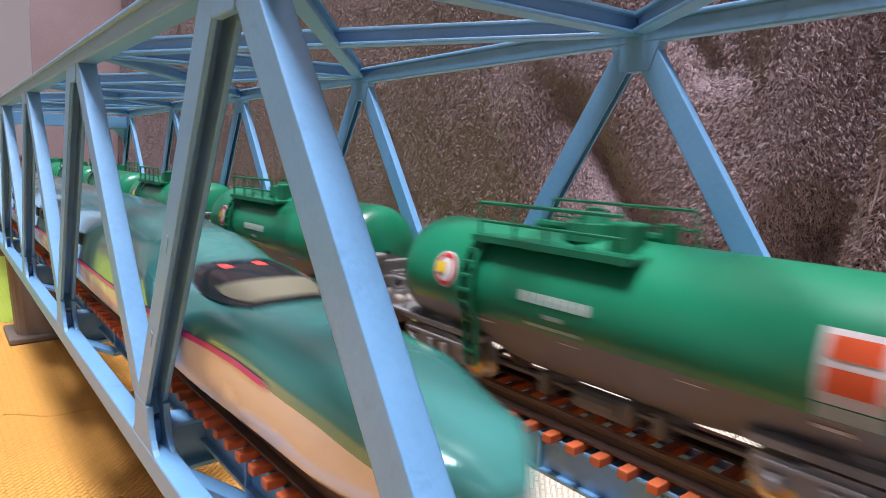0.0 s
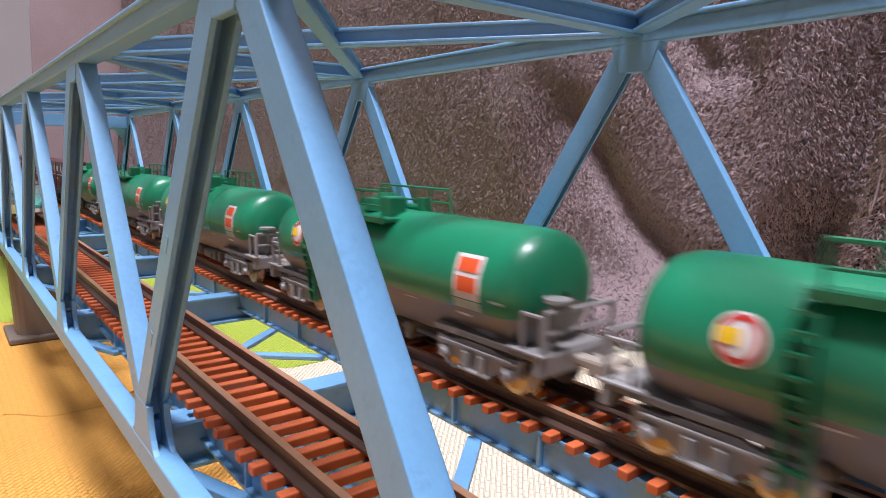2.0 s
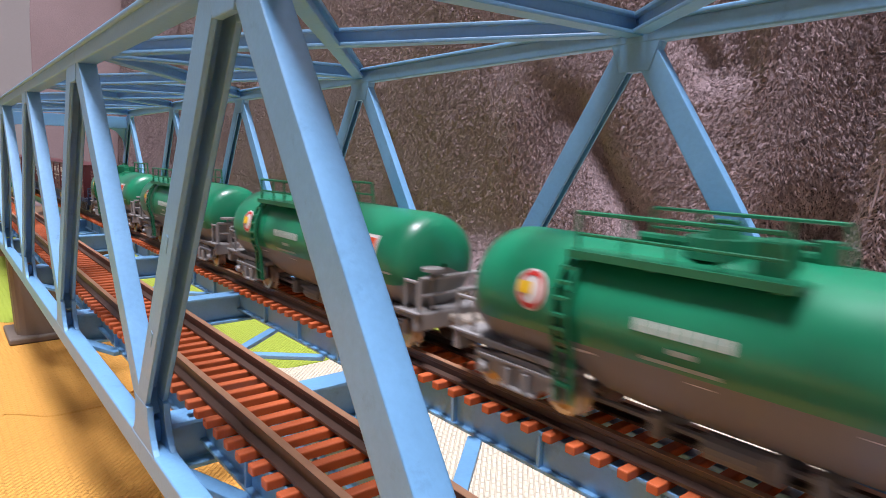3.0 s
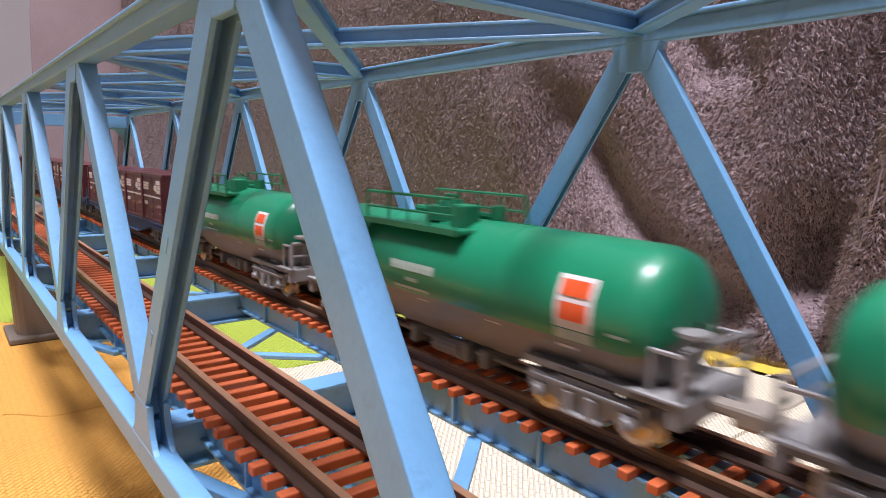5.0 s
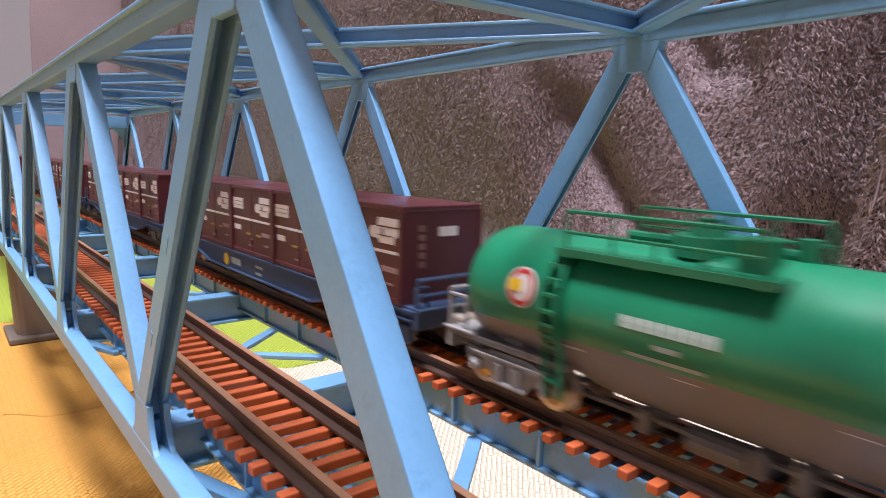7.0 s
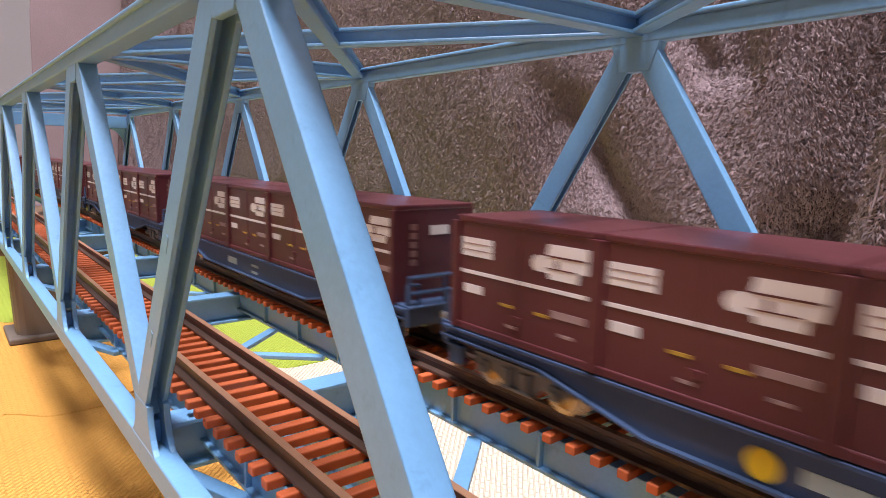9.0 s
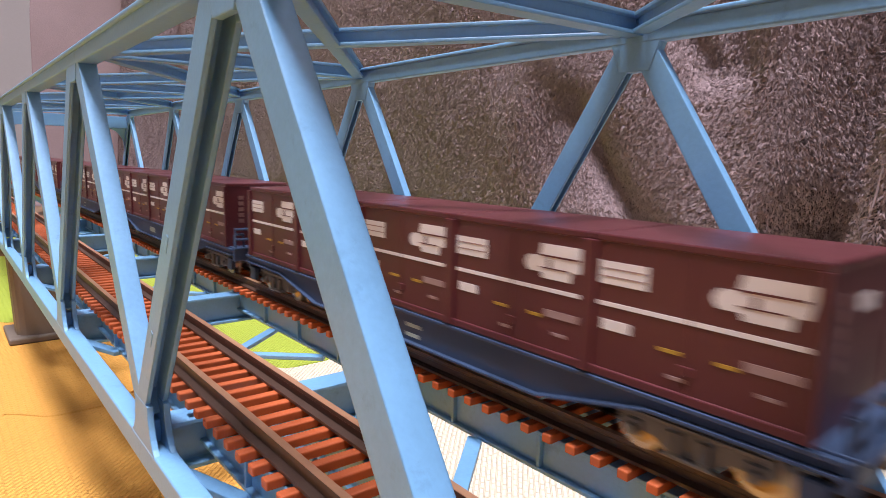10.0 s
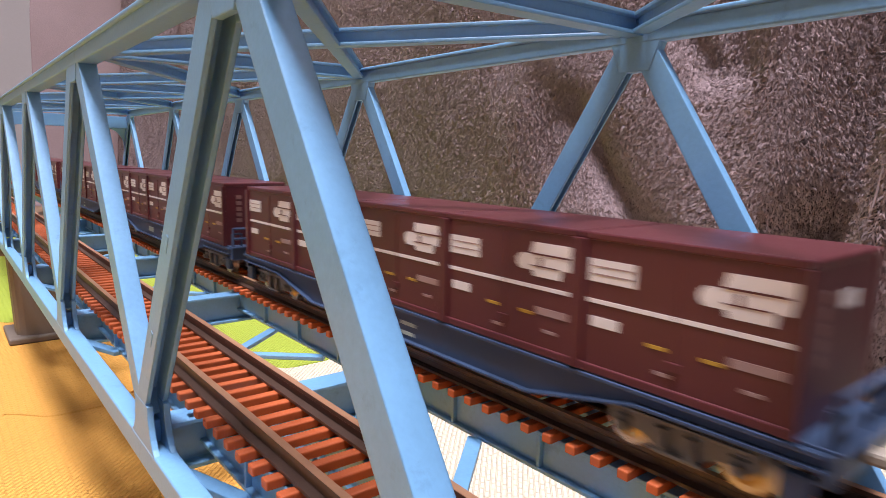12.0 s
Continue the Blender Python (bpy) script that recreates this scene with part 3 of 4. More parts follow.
sleeper_mesh = mesh_of("sleeper", box(-0.00074, 0.00074, -0.00805, 0.00805, DECK, SLEEPER_TOP - 0.0001, 0.0002), SLEEPER)
for c, off in zip(TRACKS, (-0.01723, 0.01608)):
    track = thing("railway_track", "model railway track with brown rails on red-brown sleepers", "railway track", "two tracks over the bridge")
    for s in (-1, 1):
        prof = [(a, b) for a, b in rail_profile()]
        rail = part("rail", prism(prof, (-2.45, c + s * 0.0048, RAIL_Z - 0.0022), (0.70, c + s * 0.0048, RAIL_Z - 0.0022), (0, 0, 1)), RAIL, track)
        part("rail_head", box(-2.45, 0.70, c + s * 0.0048 - 0.00046, c + s * 0.0048 + 0.00046, RAIL_Z - 0.0001, RAIL_Z + 0.00006), RAIL_TOP, rail)
    verts, faces = [], []
    for k in range(-636, 178):
        x = off + k * PITCH_S
        if -0.33 < x < 0.20:
            ob = new("sleeper", sleeper_mesh)
            ob.parent, ob.location = track, (x, c, 0)
        else:
            b0 = len(verts)
            verts += [(x + sx * 0.00074, c + sy * 0.00805, z) for sx in (-1, 1) for sy in (-1, 1) for z in (DECK, SLEEPER_TOP)]
            faces += [[b0 + q for q in f] for f in ((0, 1, 3, 2), (4, 6, 7, 5), (0, 4, 5, 1), (2, 3, 7, 6), (1, 5, 7, 3), (0, 2, 6, 4))]
    me = bpy.data.meshes.new("far_sleepers")
    me.from_pydata(verts, [], faces)
    me.materials.append(SLEEPER)
    ob = new("far_sleepers", me)
    ob.parent = track
    ob["kind"] = "stuff"

# ---- wagons ----


def wheel(parent, x, y):
    s = 1 if y > 0 else -1
    w = part("wheel", cyl((x, y, 0.0029), (x, y - s * 0.0012, 0.0029), 0.0029, 20), STEEL, parent)
    part("flange", cyl((x, y - s * 0.0012, 0.0029), (x, y - s * 0.0016, 0.0029), 0.0034, 20), STEEL, w)
    part("hub", cyl((x, y + s * 0.00002, 0.0029), (x, y + s * 0.0004, 0.0029), 0.0022, 14, 0.0012), BRASS, w)


def bogie(parent, x, mat, label):
    b = part("bogie", box(x - 0.0022, x + 0.0022, -0.0050, 0.0050, 0.0036, 0.0056, 0.0005), mat, parent, label)
    for s in (-1, 1):
        # a slim cast frame: top bar, pedestals over the axles and a spring pocket in the middle
        frame_line = [(-0.0088, 0.0054), (-0.0088, 0.0030), (-0.0080, 0.0026), (-0.0074, 0.0026), (-0.0074, 0.0040), (-0.0060, 0.0040), (-0.0060, 0.0026), (-0.0050, 0.0028), (-0.0032, 0.0019), (-0.0028, 0.0013),
                      (0.0028, 0.0013), (0.0032, 0.0019), (0.0050, 0.0028), (0.0060, 0.0026), (0.0060, 0.0040), (0.0074, 0.0040), (0.0074, 0.0026), (0.0080, 0.0026), (0.0088, 0.0030), (0.0088, 0.0054),
                      (0.0050, 0.0051), (0.0036, 0.0057), (-0.0036, 0.0057), (-0.0050, 0.0051)]
        part("side_frame", prism(frame_line, (x, s * 0.0066 - 0.0004, 0), (x, s * 0.0066 + 0.0004, 0), (0, 0, 1)), mat, b)
        part("spring_plank", box(x - 0.0030, x + 0.0030, s * 0.0071 - 0.0007, s * 0.0071 + 0.0007, 0.0012, 0.0017, 0.0002), mat, b)
        for e in (-1, 1):
            part("axle_box", box(x + e * 0.0067 - 0.0009, x + e * 0.0067 + 0.0009, s * 0.0070 - 0.0006, s * 0.0070 + 0.0006, 0.0020, 0.0040, 0.0004), mat, b)
            part("axle_cap", cyl((x + e * 0.0067, s * 0.0075, 0.0029), (x + e * 0.0067, s * 0.0081, 0.0029), 0.0008, 12, 0.0006), mat, b)
            for k in (-1, 1):
                part("spring", cyl((x + e * 0.0017, s * 0.0071 + k * 0.00045, 0.0017), (x + e * 0.0017, s * 0.0071 + k * 0.00045, 0.0042), 0.00055, 8), mat, b)
        part("brake_beam", box(x - 0.0080, x + 0.0080, s * 0.0074 - 0.0002, s * 0.0074 + 0.0002, 0.0046, 0.0050, 0.0001), mat, b)
    for e in (-1, 1):
        for s in (-1, 1):
            wheel(b, x + e * 0.0067, s * 0.0057)
        part("axle", cyl((x + e * 0.0067, -0.005, 0.0029), (x + e * 0.0067, 0.005, 0.0029), 0.0006, 8), GREY_DARK, b)


def coupler(parent, x, s):
    bm = box(min(x, x + s * 0.0062), max(x, x + s * 0.0062), -0.0012, 0.0012, 0.0050, 0.0064, 0.0004)
    add_box(bm, min(x + s * 0.0040, x + s * 0.0064), max(x + s * 0.0040, x + s * 0.0064), -0.0024, 0.0024, 0.0046, 0.0070, 0.0005)
    part("coupler", bm, COUPLER, parent)


TANK_C, TANK_R, HALF = 0.0140, 0.0087, 0.0412
TANK_SHORT = 0.94


def side_patch(x0, x1, a0, a1, r, seg=6):
    """A thin curved plate on the barrel; angles in degrees from straight up, towards -y."""
    bm = bmesh.new()
    rows = []
    for i in range(seg + 1):
        a = radians(a0 + (a1 - a0) * i / seg)
        rows.append([bm.verts.new((x, -math.sin(a) * r, TANK_C + math.cos(a) * r)) for x in (x0, x1)])
    for p, q in zip(rows, rows[1:]):
        bm.faces.new((p[0], p[1], q[1], q[0]))
    bmesh.ops.solidify(bm, geom=bm.faces[:], thickness=0.00008)
    bmesh.ops.recalc_face_normals(bm, faces=bm.faces)
    return bm


def side_disc(x, a, rad, r, inner=0.0):
    """A thin round print, or a ring, wrapped on the barrel."""
    bm = bmesh.new()
    n, rings = 28, 5
    rows = []
    for k in range(rings + 1):
        q = inner + (rad - inner) * k / rings
        row = []
        for i in range(n):
            px, py = q * math.cos(2 * math.pi * i / n), q * math.sin(2 * math.pi * i / n)
            ang = radians(a) + py / TANK_R
            row.append(bm.verts.new((x + px, -math.sin(ang) * r, TANK_C + math.cos(ang) * r)))
        rows.append(row)
    for p, q in zip(rows, rows[1:]):
        for i in range(n):
            bm.faces.new((p[i], p[(i + 1) % n], q[(i + 1) % n], q[i]))
    bmesh.ops.remove_doubles(bm, verts=bm.verts, dist=1e-7)
    return bm


def rail_line(points, r=0.00025, seg=6):
    bm = bmesh.new()
    for a, b in zip(points, points[1:]):
        add_cyl(bm, a, b, r, seg)
    return bm


def tank_wagon():
    t = thing("tank_wagon", "green model tank wagon with grey belly, walkway and grey bogies", "tank wagon", "tank wagons in the goods train")
    prof = [(-HALF, 0.0004), (-HALF + 0.0003, TANK_R * 0.45), (-HALF + 0.0011, TANK_R * 0.75), (-HALF + 0.0024, TANK_R * 0.92), (-HALF + 0.0042, TANK_R * 0.985), (-HALF + 0.006, TANK_R)]
    prof += [(x, TANK_R) for x in np.linspace(-HALF + 0.008, HALF - 0.008, 14)] + [(-x, r) for x, r in prof[::-1]]
    up = revolve(prof, 36, (-112, 112))
    bmesh.ops.translate(up, verts=up.verts, vec=(0, 0, TANK_C))
    part("barrel", up, GREEN, t, "glossy green upper barrel", True)
    low = revolve(prof, 20, (112, 248))
    edge = math.cos(radians(112)) * TANK_R
    for v in low.verts:
        f = min(max((0.0235 - abs(v.co.x)) / 0.0080, 0), 1)
        if v.co.z < edge:
            v.co.z = edge + (v.co.z - edge) * (1 + 0.38 * f * f * (3 - 2 * f))
    bmesh.ops.translate(low, verts=low.verts, vec=(0, 0, TANK_C))
    part("belly", low, SILVER, t, "grey lower barrel", True)
    for x in (-0.018, 0.0135):
        ring = revolve([(x - 0.00025, TANK_R - 0.0003), (x - 0.0002, TANK_R + 0.00008), (x + 0.0002, TANK_R + 0.00008), (x + 0.00025, TANK_R - 0.0003)], 30, (-110, 110))
        bmesh.ops.translate(ring, verts=ring.verts, vec=(0, 0, TANK_C))
        part("barrel_band", ring, GREEN, t, "", True)
    # walkway with hatch and railings
    wx0, wx1, wz = -0.0215, 0.0060, TANK_C + TANK_R * 0.80
    for s in (-1, 1):
        part("walkway", box(wx0, wx1, s * 0.0058 - 0.0020, s * 0.0058 + 0.0020, wz, wz + 0.0007, 0.0002), GREEN_DARK, t)
        part("walkway_edge", box(wx0, wx1, s * 0.0080 - 0.0003, s * 0.0080 + 0.0003, wz - 0.0001, wz + 0.0008), GREEN_DARK, t)
        top = wz + 0.0052
        part("handrail", rail_line([(wx0 + 0.001, s * 0.0076, wz), (wx0 + 0.001, s * 0.0076, top), (wx1 - 0.002, s * 0.0076, top), (wx1 - 0.001, s * 0.0076, wz)]), GREEN_DARK, t)
        for x in np.linspace(wx0 + 0.008, wx1 - 0.008, 3):
            part("railing_post", cyl((x, s * 0.0076, wz), (x, s * 0.0076, top), 0.00022, 6), GREEN_DARK, t)
        part("middle_rail", cyl((wx0 + 0.001, s * 0.0076, wz + 0.0027), (wx1 - 0.0015, s * 0.0076, wz + 0.0027), 0.0002, 6), GREEN_DARK, t)
    cz = TANK_C + TANK_R
    for x in (wx0 + 0.002, -0.010, wx1 - 0.002):
        part("walkway_bearer", box(x - 0.0005, x + 0.0005, -0.0076, 0.0076, wz - 0.0004, wz + 0.0003), GREEN_DARK, t)
    part("dome", cyl((-0.0060, 0, cz - 0.0006), (-0.0060, 0, cz + 0.0016), 0.0042, 24, 0.0039), GREEN_DARK, t)
    h = part("hatch", cyl((-0.0060, 0, cz + 0.0016), (-0.0060, 0, cz + 0.0026), 0.0022, 18, 0.0018), GREEN_DARK, t)
    part("hatch_handle", rail_line([(-0.0075, 0, cz + 0.0026), (-0.0075, 0, cz + 0.0033), (-0.0045, 0, cz + 0.0033), (-0.0045, 0, cz + 0.0026)]), GREEN_DARK, h)
    part("valve_box", box(0.0000, 0.0036, -0.0050, -0.0016, cz - 0.0014, cz + 0.0024, 0.0003), GREEN_DARK, t)
    part("valve", cyl((0.0046, 0.0012, cz - 0.0006), (0.0046, 0.0012, cz + 0.0022), 0.0012, 12), GREEN_DARK, t)
    part("pipe", cyl((-0.018, 0.0015, cz + 0.0004), (0.004, 0.0015, cz + 0.0004), 0.0006, 8), GREEN_DARK, t)
    # ladder that follows the barrel on both sides
    for s in (-1, 1):
        pts = []
        for a in (38, 55, 72, 90, 105, 118):
            pts.append((-s * 0, s * math.sin(radians(a)) * (TANK_R + 0.0009), TANK_C + math.cos(radians(a)) * (TANK_R + 0.0009)))
        pts.append((0, s * (TANK_R * 0.92), 0.0028))
        for x in (-0.0224, -0.0200):
            bm = bmesh.new()
            for p, q in zip(pts, pts[1:]):
                prism([(-0.0003, -0.0003), (0.0003, -0.0003), (0.0003, 0.0003), (-0.0003, 0.0003)], (x, *p[1:]), (x, *q[1:]), (1, 0, 0), bm)
            part("ladder_rail", bm, GREEN_DARK, t)
        for i in range(9):
            f = (i + 0.5) / 9 * (len(pts) - 1)
            k = int(f)
            p = Vector(pts[k]).lerp(Vector(pts[k + 1]), f - k)
            part("rung", box(-0.0224, -0.0200, p.y - 0.0004, p.y + 0.0004, p.z - 0.0002, p.z + 0.0002), GREEN_DARK, t)
    # prints
    R = TANK_R + 0.00010
    part("hazard_plate", side_patch(0.0265, 0.0325, 58, 101, R), WHITE, t, "white plate with two orange fields")
    part("plate_field", side_patch(0.0272, 0.0318, 62, 75, R + 0.0001), ORANGE, t, "orange field")
    part("plate_field", side_patch(0.0272, 0.0318, 80, 94, R + 0.0001), ORANGE, t, "orange field")
    part("plate_foot", side_patch(0.0265, 0.0325, 102, 111, R), PRINT_SOFT, t, "faint white print")
    for i in range(9):
        x = -0.0110 + i * 0.00135
        part("print_bar", side_patch(x, x + 0.0011, 79, 88, R, 2), PRINT_SOFT, t)
    part("print_bar", side_patch(-0.0065, -0.0033, 95, 99, R, 2), PRINT_SOFT, t)
    part("print_bar", side_patch(-0.0100, -0.0005, 105, 108, R, 2), PRINT_SOFT, t)
    part("print_bar", side_patch(0.0348, 0.0376, 96, 98.5, R, 2), PRINT_SOFT, t)
    emblem = part("emblem", side_disc(-0.0272, 77, 0.0027, R), WHITE, t, "round white emblem with red ring and yellow patch")
    part("emblem_ring", side_disc(-0.0272, 77, 0.0024, R + 0.00008, 0.0018), RED, emblem)
    part("emblem_patch", side_patch(-0.0294, -0.0271, 71, 81, R + 0.00016, 3), YELLOW, emblem)
    for x in (-0.020, -0.0045, 0.0125, 0.0265):
        part("rivet_mark", side_patch(x, x + 0.0032, 117, 120, R, 2), WHITE, t)
    # frame, steps and bogies
    part("saddle", box(-0.0360, -0.0210, -0.0040, 0.0040, 0.0052, 0.0085, 0.0005), GREY, t)
    part("saddle", box(0.0210, 0.0360, -0.0040, 0.0040, 0.0052, 0.0085, 0.0005), GREY, t)
    for s in (-1, 1):
        bm = box(min(s * 0.020, s * 0.0440), max(s * 0.020, s * 0.0440), -0.0072, 0.0072, 0.0060, 0.0070, 0.0002)
        part("end_platform", bm, GREY, t)
        part("buffer_beam", box(min(s * 0.0428, s * 0.0442), max(s * 0.0428, s * 0.0442), -0.0078, 0.0078, 0.0042, 0.0072, 0.0003), GREY, t)
        for y in (-1, 1):
            part("side_sill", box(min(s * 0.026, s * 0.0440), max(s * 0.026, s * 0.0440), y * 0.0071 - 0.0004, y * 0.0071 + 0.0004, 0.0061, 0.0071, 0.0002), GREY_DARK, t)
            part("saddle_web", box(s * 0.0312 - 0.0022, s * 0.0312 + 0.0022, y * 0.0052 - 0.0008, y * 0.0052 + 0.0008, 0.0066, 0.0098, 0.0004), GREY, t)
            part("grab_rail", rail_line([(s * 0.0400, y * 0.0072, 0.0070), (s * 0.0400, y * 0.0072, 0.0122), (s * 0.0436, y * 0.0072, 0.0122), (s * 0.0436, y * 0.0072, 0.0070)], 0.0003), GREY, t)
        part("end_railing", rail_line([(s * 0.0440, -0.0070, 0.0070), (s * 0.0440, -0.0070, 0.0128), (s * 0.0440, 0.0070, 0.0128), (s * 0.0440, 0.0070, 0.0070)], 0.00034), GREY, t)
        part("end_railing", cyl((s * 0.0440, -0.0070, 0.0100), (s * 0.0440, 0.0070, 0.0100), 0.00026, 6), GREY, t)
        part("foot_board", box(min(s * 0.0378, s * 0.0445), max(s * 0.0378, s * 0.0445), -0.0080, -0.0066, 0.0070, 0.0074, 0.0001), GREY, t)
        part("hose", rail_line([(s * 0.0442, 0.0030, 0.0058), (s * 0.0456, 0.0032, 0.0050), (s * 0.0464, 0.0034, 0.0036)], 0.0004), GREY_DARK, t)
        if s == 1:
            post = part("brake_post", cyl((s * 0.0432, -0.0040, 0.0070), (s * 0.0432, -0.0040, 0.0140), 0.00026, 8), GREY, t)
            part("brake_wheel", cyl((s * 0.0432, -0.0040, 0.0138), (s * 0.0432, -0.0040, 0.0143), 0.0019, 16), GREY, post)
    for x in (-0.010, 0.004, 0.0085):
        part("underframe_gear", box(x - 0.0010, x + 0.0010, -0.0048, 0.0048, 0.0010, 0.0042, 0.0006), GREY_DARK, t)
    part("air_tank", cyl((-0.004, -0.0036, 0.0024), (0.003, -0.0036, 0.0024), 0.0015, 14), GREY_DARK, t)
    for y in (-0.0030, 0.0030):
        part("brake_rod", cyl((-0.024, y, 0.0026), (0.024, y, 0.0026), 0.0004, 6), GREY_DARK, t)
    # barrel and frame at the wagon's true length
    for ob in t.children_recursive:
        ob.data.transform(Matrix.Diagonal((TANK_SHORT, 1, 1, 1)))
    for s in (-1, 1):
        bogie(t, s * 0.0285, GREY, "grey bogie with exposed springs")
        coupler(t, s * 0.0403, s)
    return t


CON_L, CON_H, CON_W, CAR = 0.0250, 0.0162, 0.0083, 0.1405


def print_bm(x0, x1, z0, z1, y):
    return box(x0, x1, y - 0.00007, y + 0.0001, z0, z1)


def emblem_shape(x, z, y):
    """The white emblem: two stacked slanted bars and a short foot, in one outline."""
    pts = [(0.0006, -0.0002), (0.0001, 0.0003), (0.0000, 0.0009), (0.0003, 0.0015), (0.0008, 0.0018), (0.0024, 0.0019), (0.0028, 0.0034), (0.0092, 0.0034),
           (0.0091, 0.0020), (0.0088, 0.0004), (0.0076, 0.0003), (0.0074, -0.0009), (0.0030, -0.0009), (0.0028, -0.0002)]
    return prism(pts, (x, y - 0.00007, z), (x, y + 0.0001, z), (0, 0, 1))


def container():
    c = thing("freight_container", "maroon model freight container with white bars and stripe", "container", "containers on the flat wagons")
    h, l, w = CON_H, CON_L / 2 - 0.0003, CON_W
    part("body", box(-l, l, -w, w, 0.0004, h, 0.0004), MAROON, c)
    bm = box(-l - 0.0001, l + 0.0001, -w - 0.00015, w + 0.00015, h - 0.0007, h + 0.0002, 0.0002)
    part("roof_edge", bm, MAROON, c)
    for sx in (-1, 1):
        for sy in (-1, 1):
            part("corner_post", box(sx * l - 0.0007, sx * l + 0.0001 * sx + 0.0007 - 0.0006 * (sx > 0), sy * w - 0.0006, sy * w + 0.0006 - 0.0004, 0.0002, h - 0.0006, 0.0001), MAROON, c)
    part("bottom_rail", box(-l, l, -w - 0.0002, w + 0.0002, 0, 0.0011, 0.0002), MAROON, c)
    for s in (-1, 1):
        y = s * w
        part("door_seam", box(-0.0001, 0.0001, y - 0.0001, y + 0.00008, 0.0012, h - 0.0012), MAROON, c)
        if s == -1:
            part("stripe", print_bm(-l + 0.0010, l - 0.0006, 0.0083, 0.0088, y), WHITE, c, "white stripe")
            plate = part("name_plate", print_bm(-l + 0.0010, -l + 0.0072, 0.0108, 0.0134, y), WHITE, c, "white plate")
            for zz in (0.0116, 0.0125):
                part("plate_line", box(-l + 0.0014, -l + 0.0068, y - 0.00010, y, zz, zz + 0.00016), DIM_PRINT, plate)
            mark = part("emblem", emblem_shape(0.0022, 0.0108, y), WHITE, c, "white emblem of slanted bars")
            part("emblem_gap", box(0.0046, 0.0108, y - 0.00012, y, 0.01262, 0.01284), MAROON, mark)
            part("emblem_gap", box(0.0048, 0.0094, y - 0.00012, y, 0.01115, 0.01130), MAROON, mark)
            part("emblem_gap", box(0.0060, 0.0066, y - 0.00012, y, 0.01115, 0.01230), MAROON, mark)
            part("print_bar", print_bm(-l + 0.0016, -l + 0.0054, 0.0056, 0.0068, y), WHITE, c)
            part("print_bar", print_bm(l - 0.0064, l - 0.0012, 0.0052, 0.0061, y), DIM_PRINT, c)
            part("yellow_mark", print_bm(-0.0032, -0.0008, 0.0049, 0.0053, y), YELLOW_DIM, c)
            part("yellow_mark", print_bm(0.0030, 0.0052, 0.0049, 0.0053, y), YELLOW_DIM, c)
            part("print_bar", print_bm(-0.0020, 0.0000, 0.0022, 0.0026, y), DIM_PRINT, c)
            part("print_bar", print_bm(l - 0.0050, l - 0.0030, 0.0030, 0.0034, y), DIM_PRINT, c)
            part("latch", box(-0.0006, 0.0006, y - 0.0003, y + 0.0002, 0.0030, 0.0040, 0.0001), MAROON, c)
    # end prints
    part("end_emblem", box(l - 0.0001, l + 0.00008, -0.0010, 0.0030, 0.0112, 0.0128), WHITE, c)
    for i in range(5):
        part("end_mark", box(l - 0.0001, l + 0.00008, -0.0052, -0.0038, 0.0062 + i * 0.0015, 0.0072 + i * 0.0015), END_MARK, c)
    return c


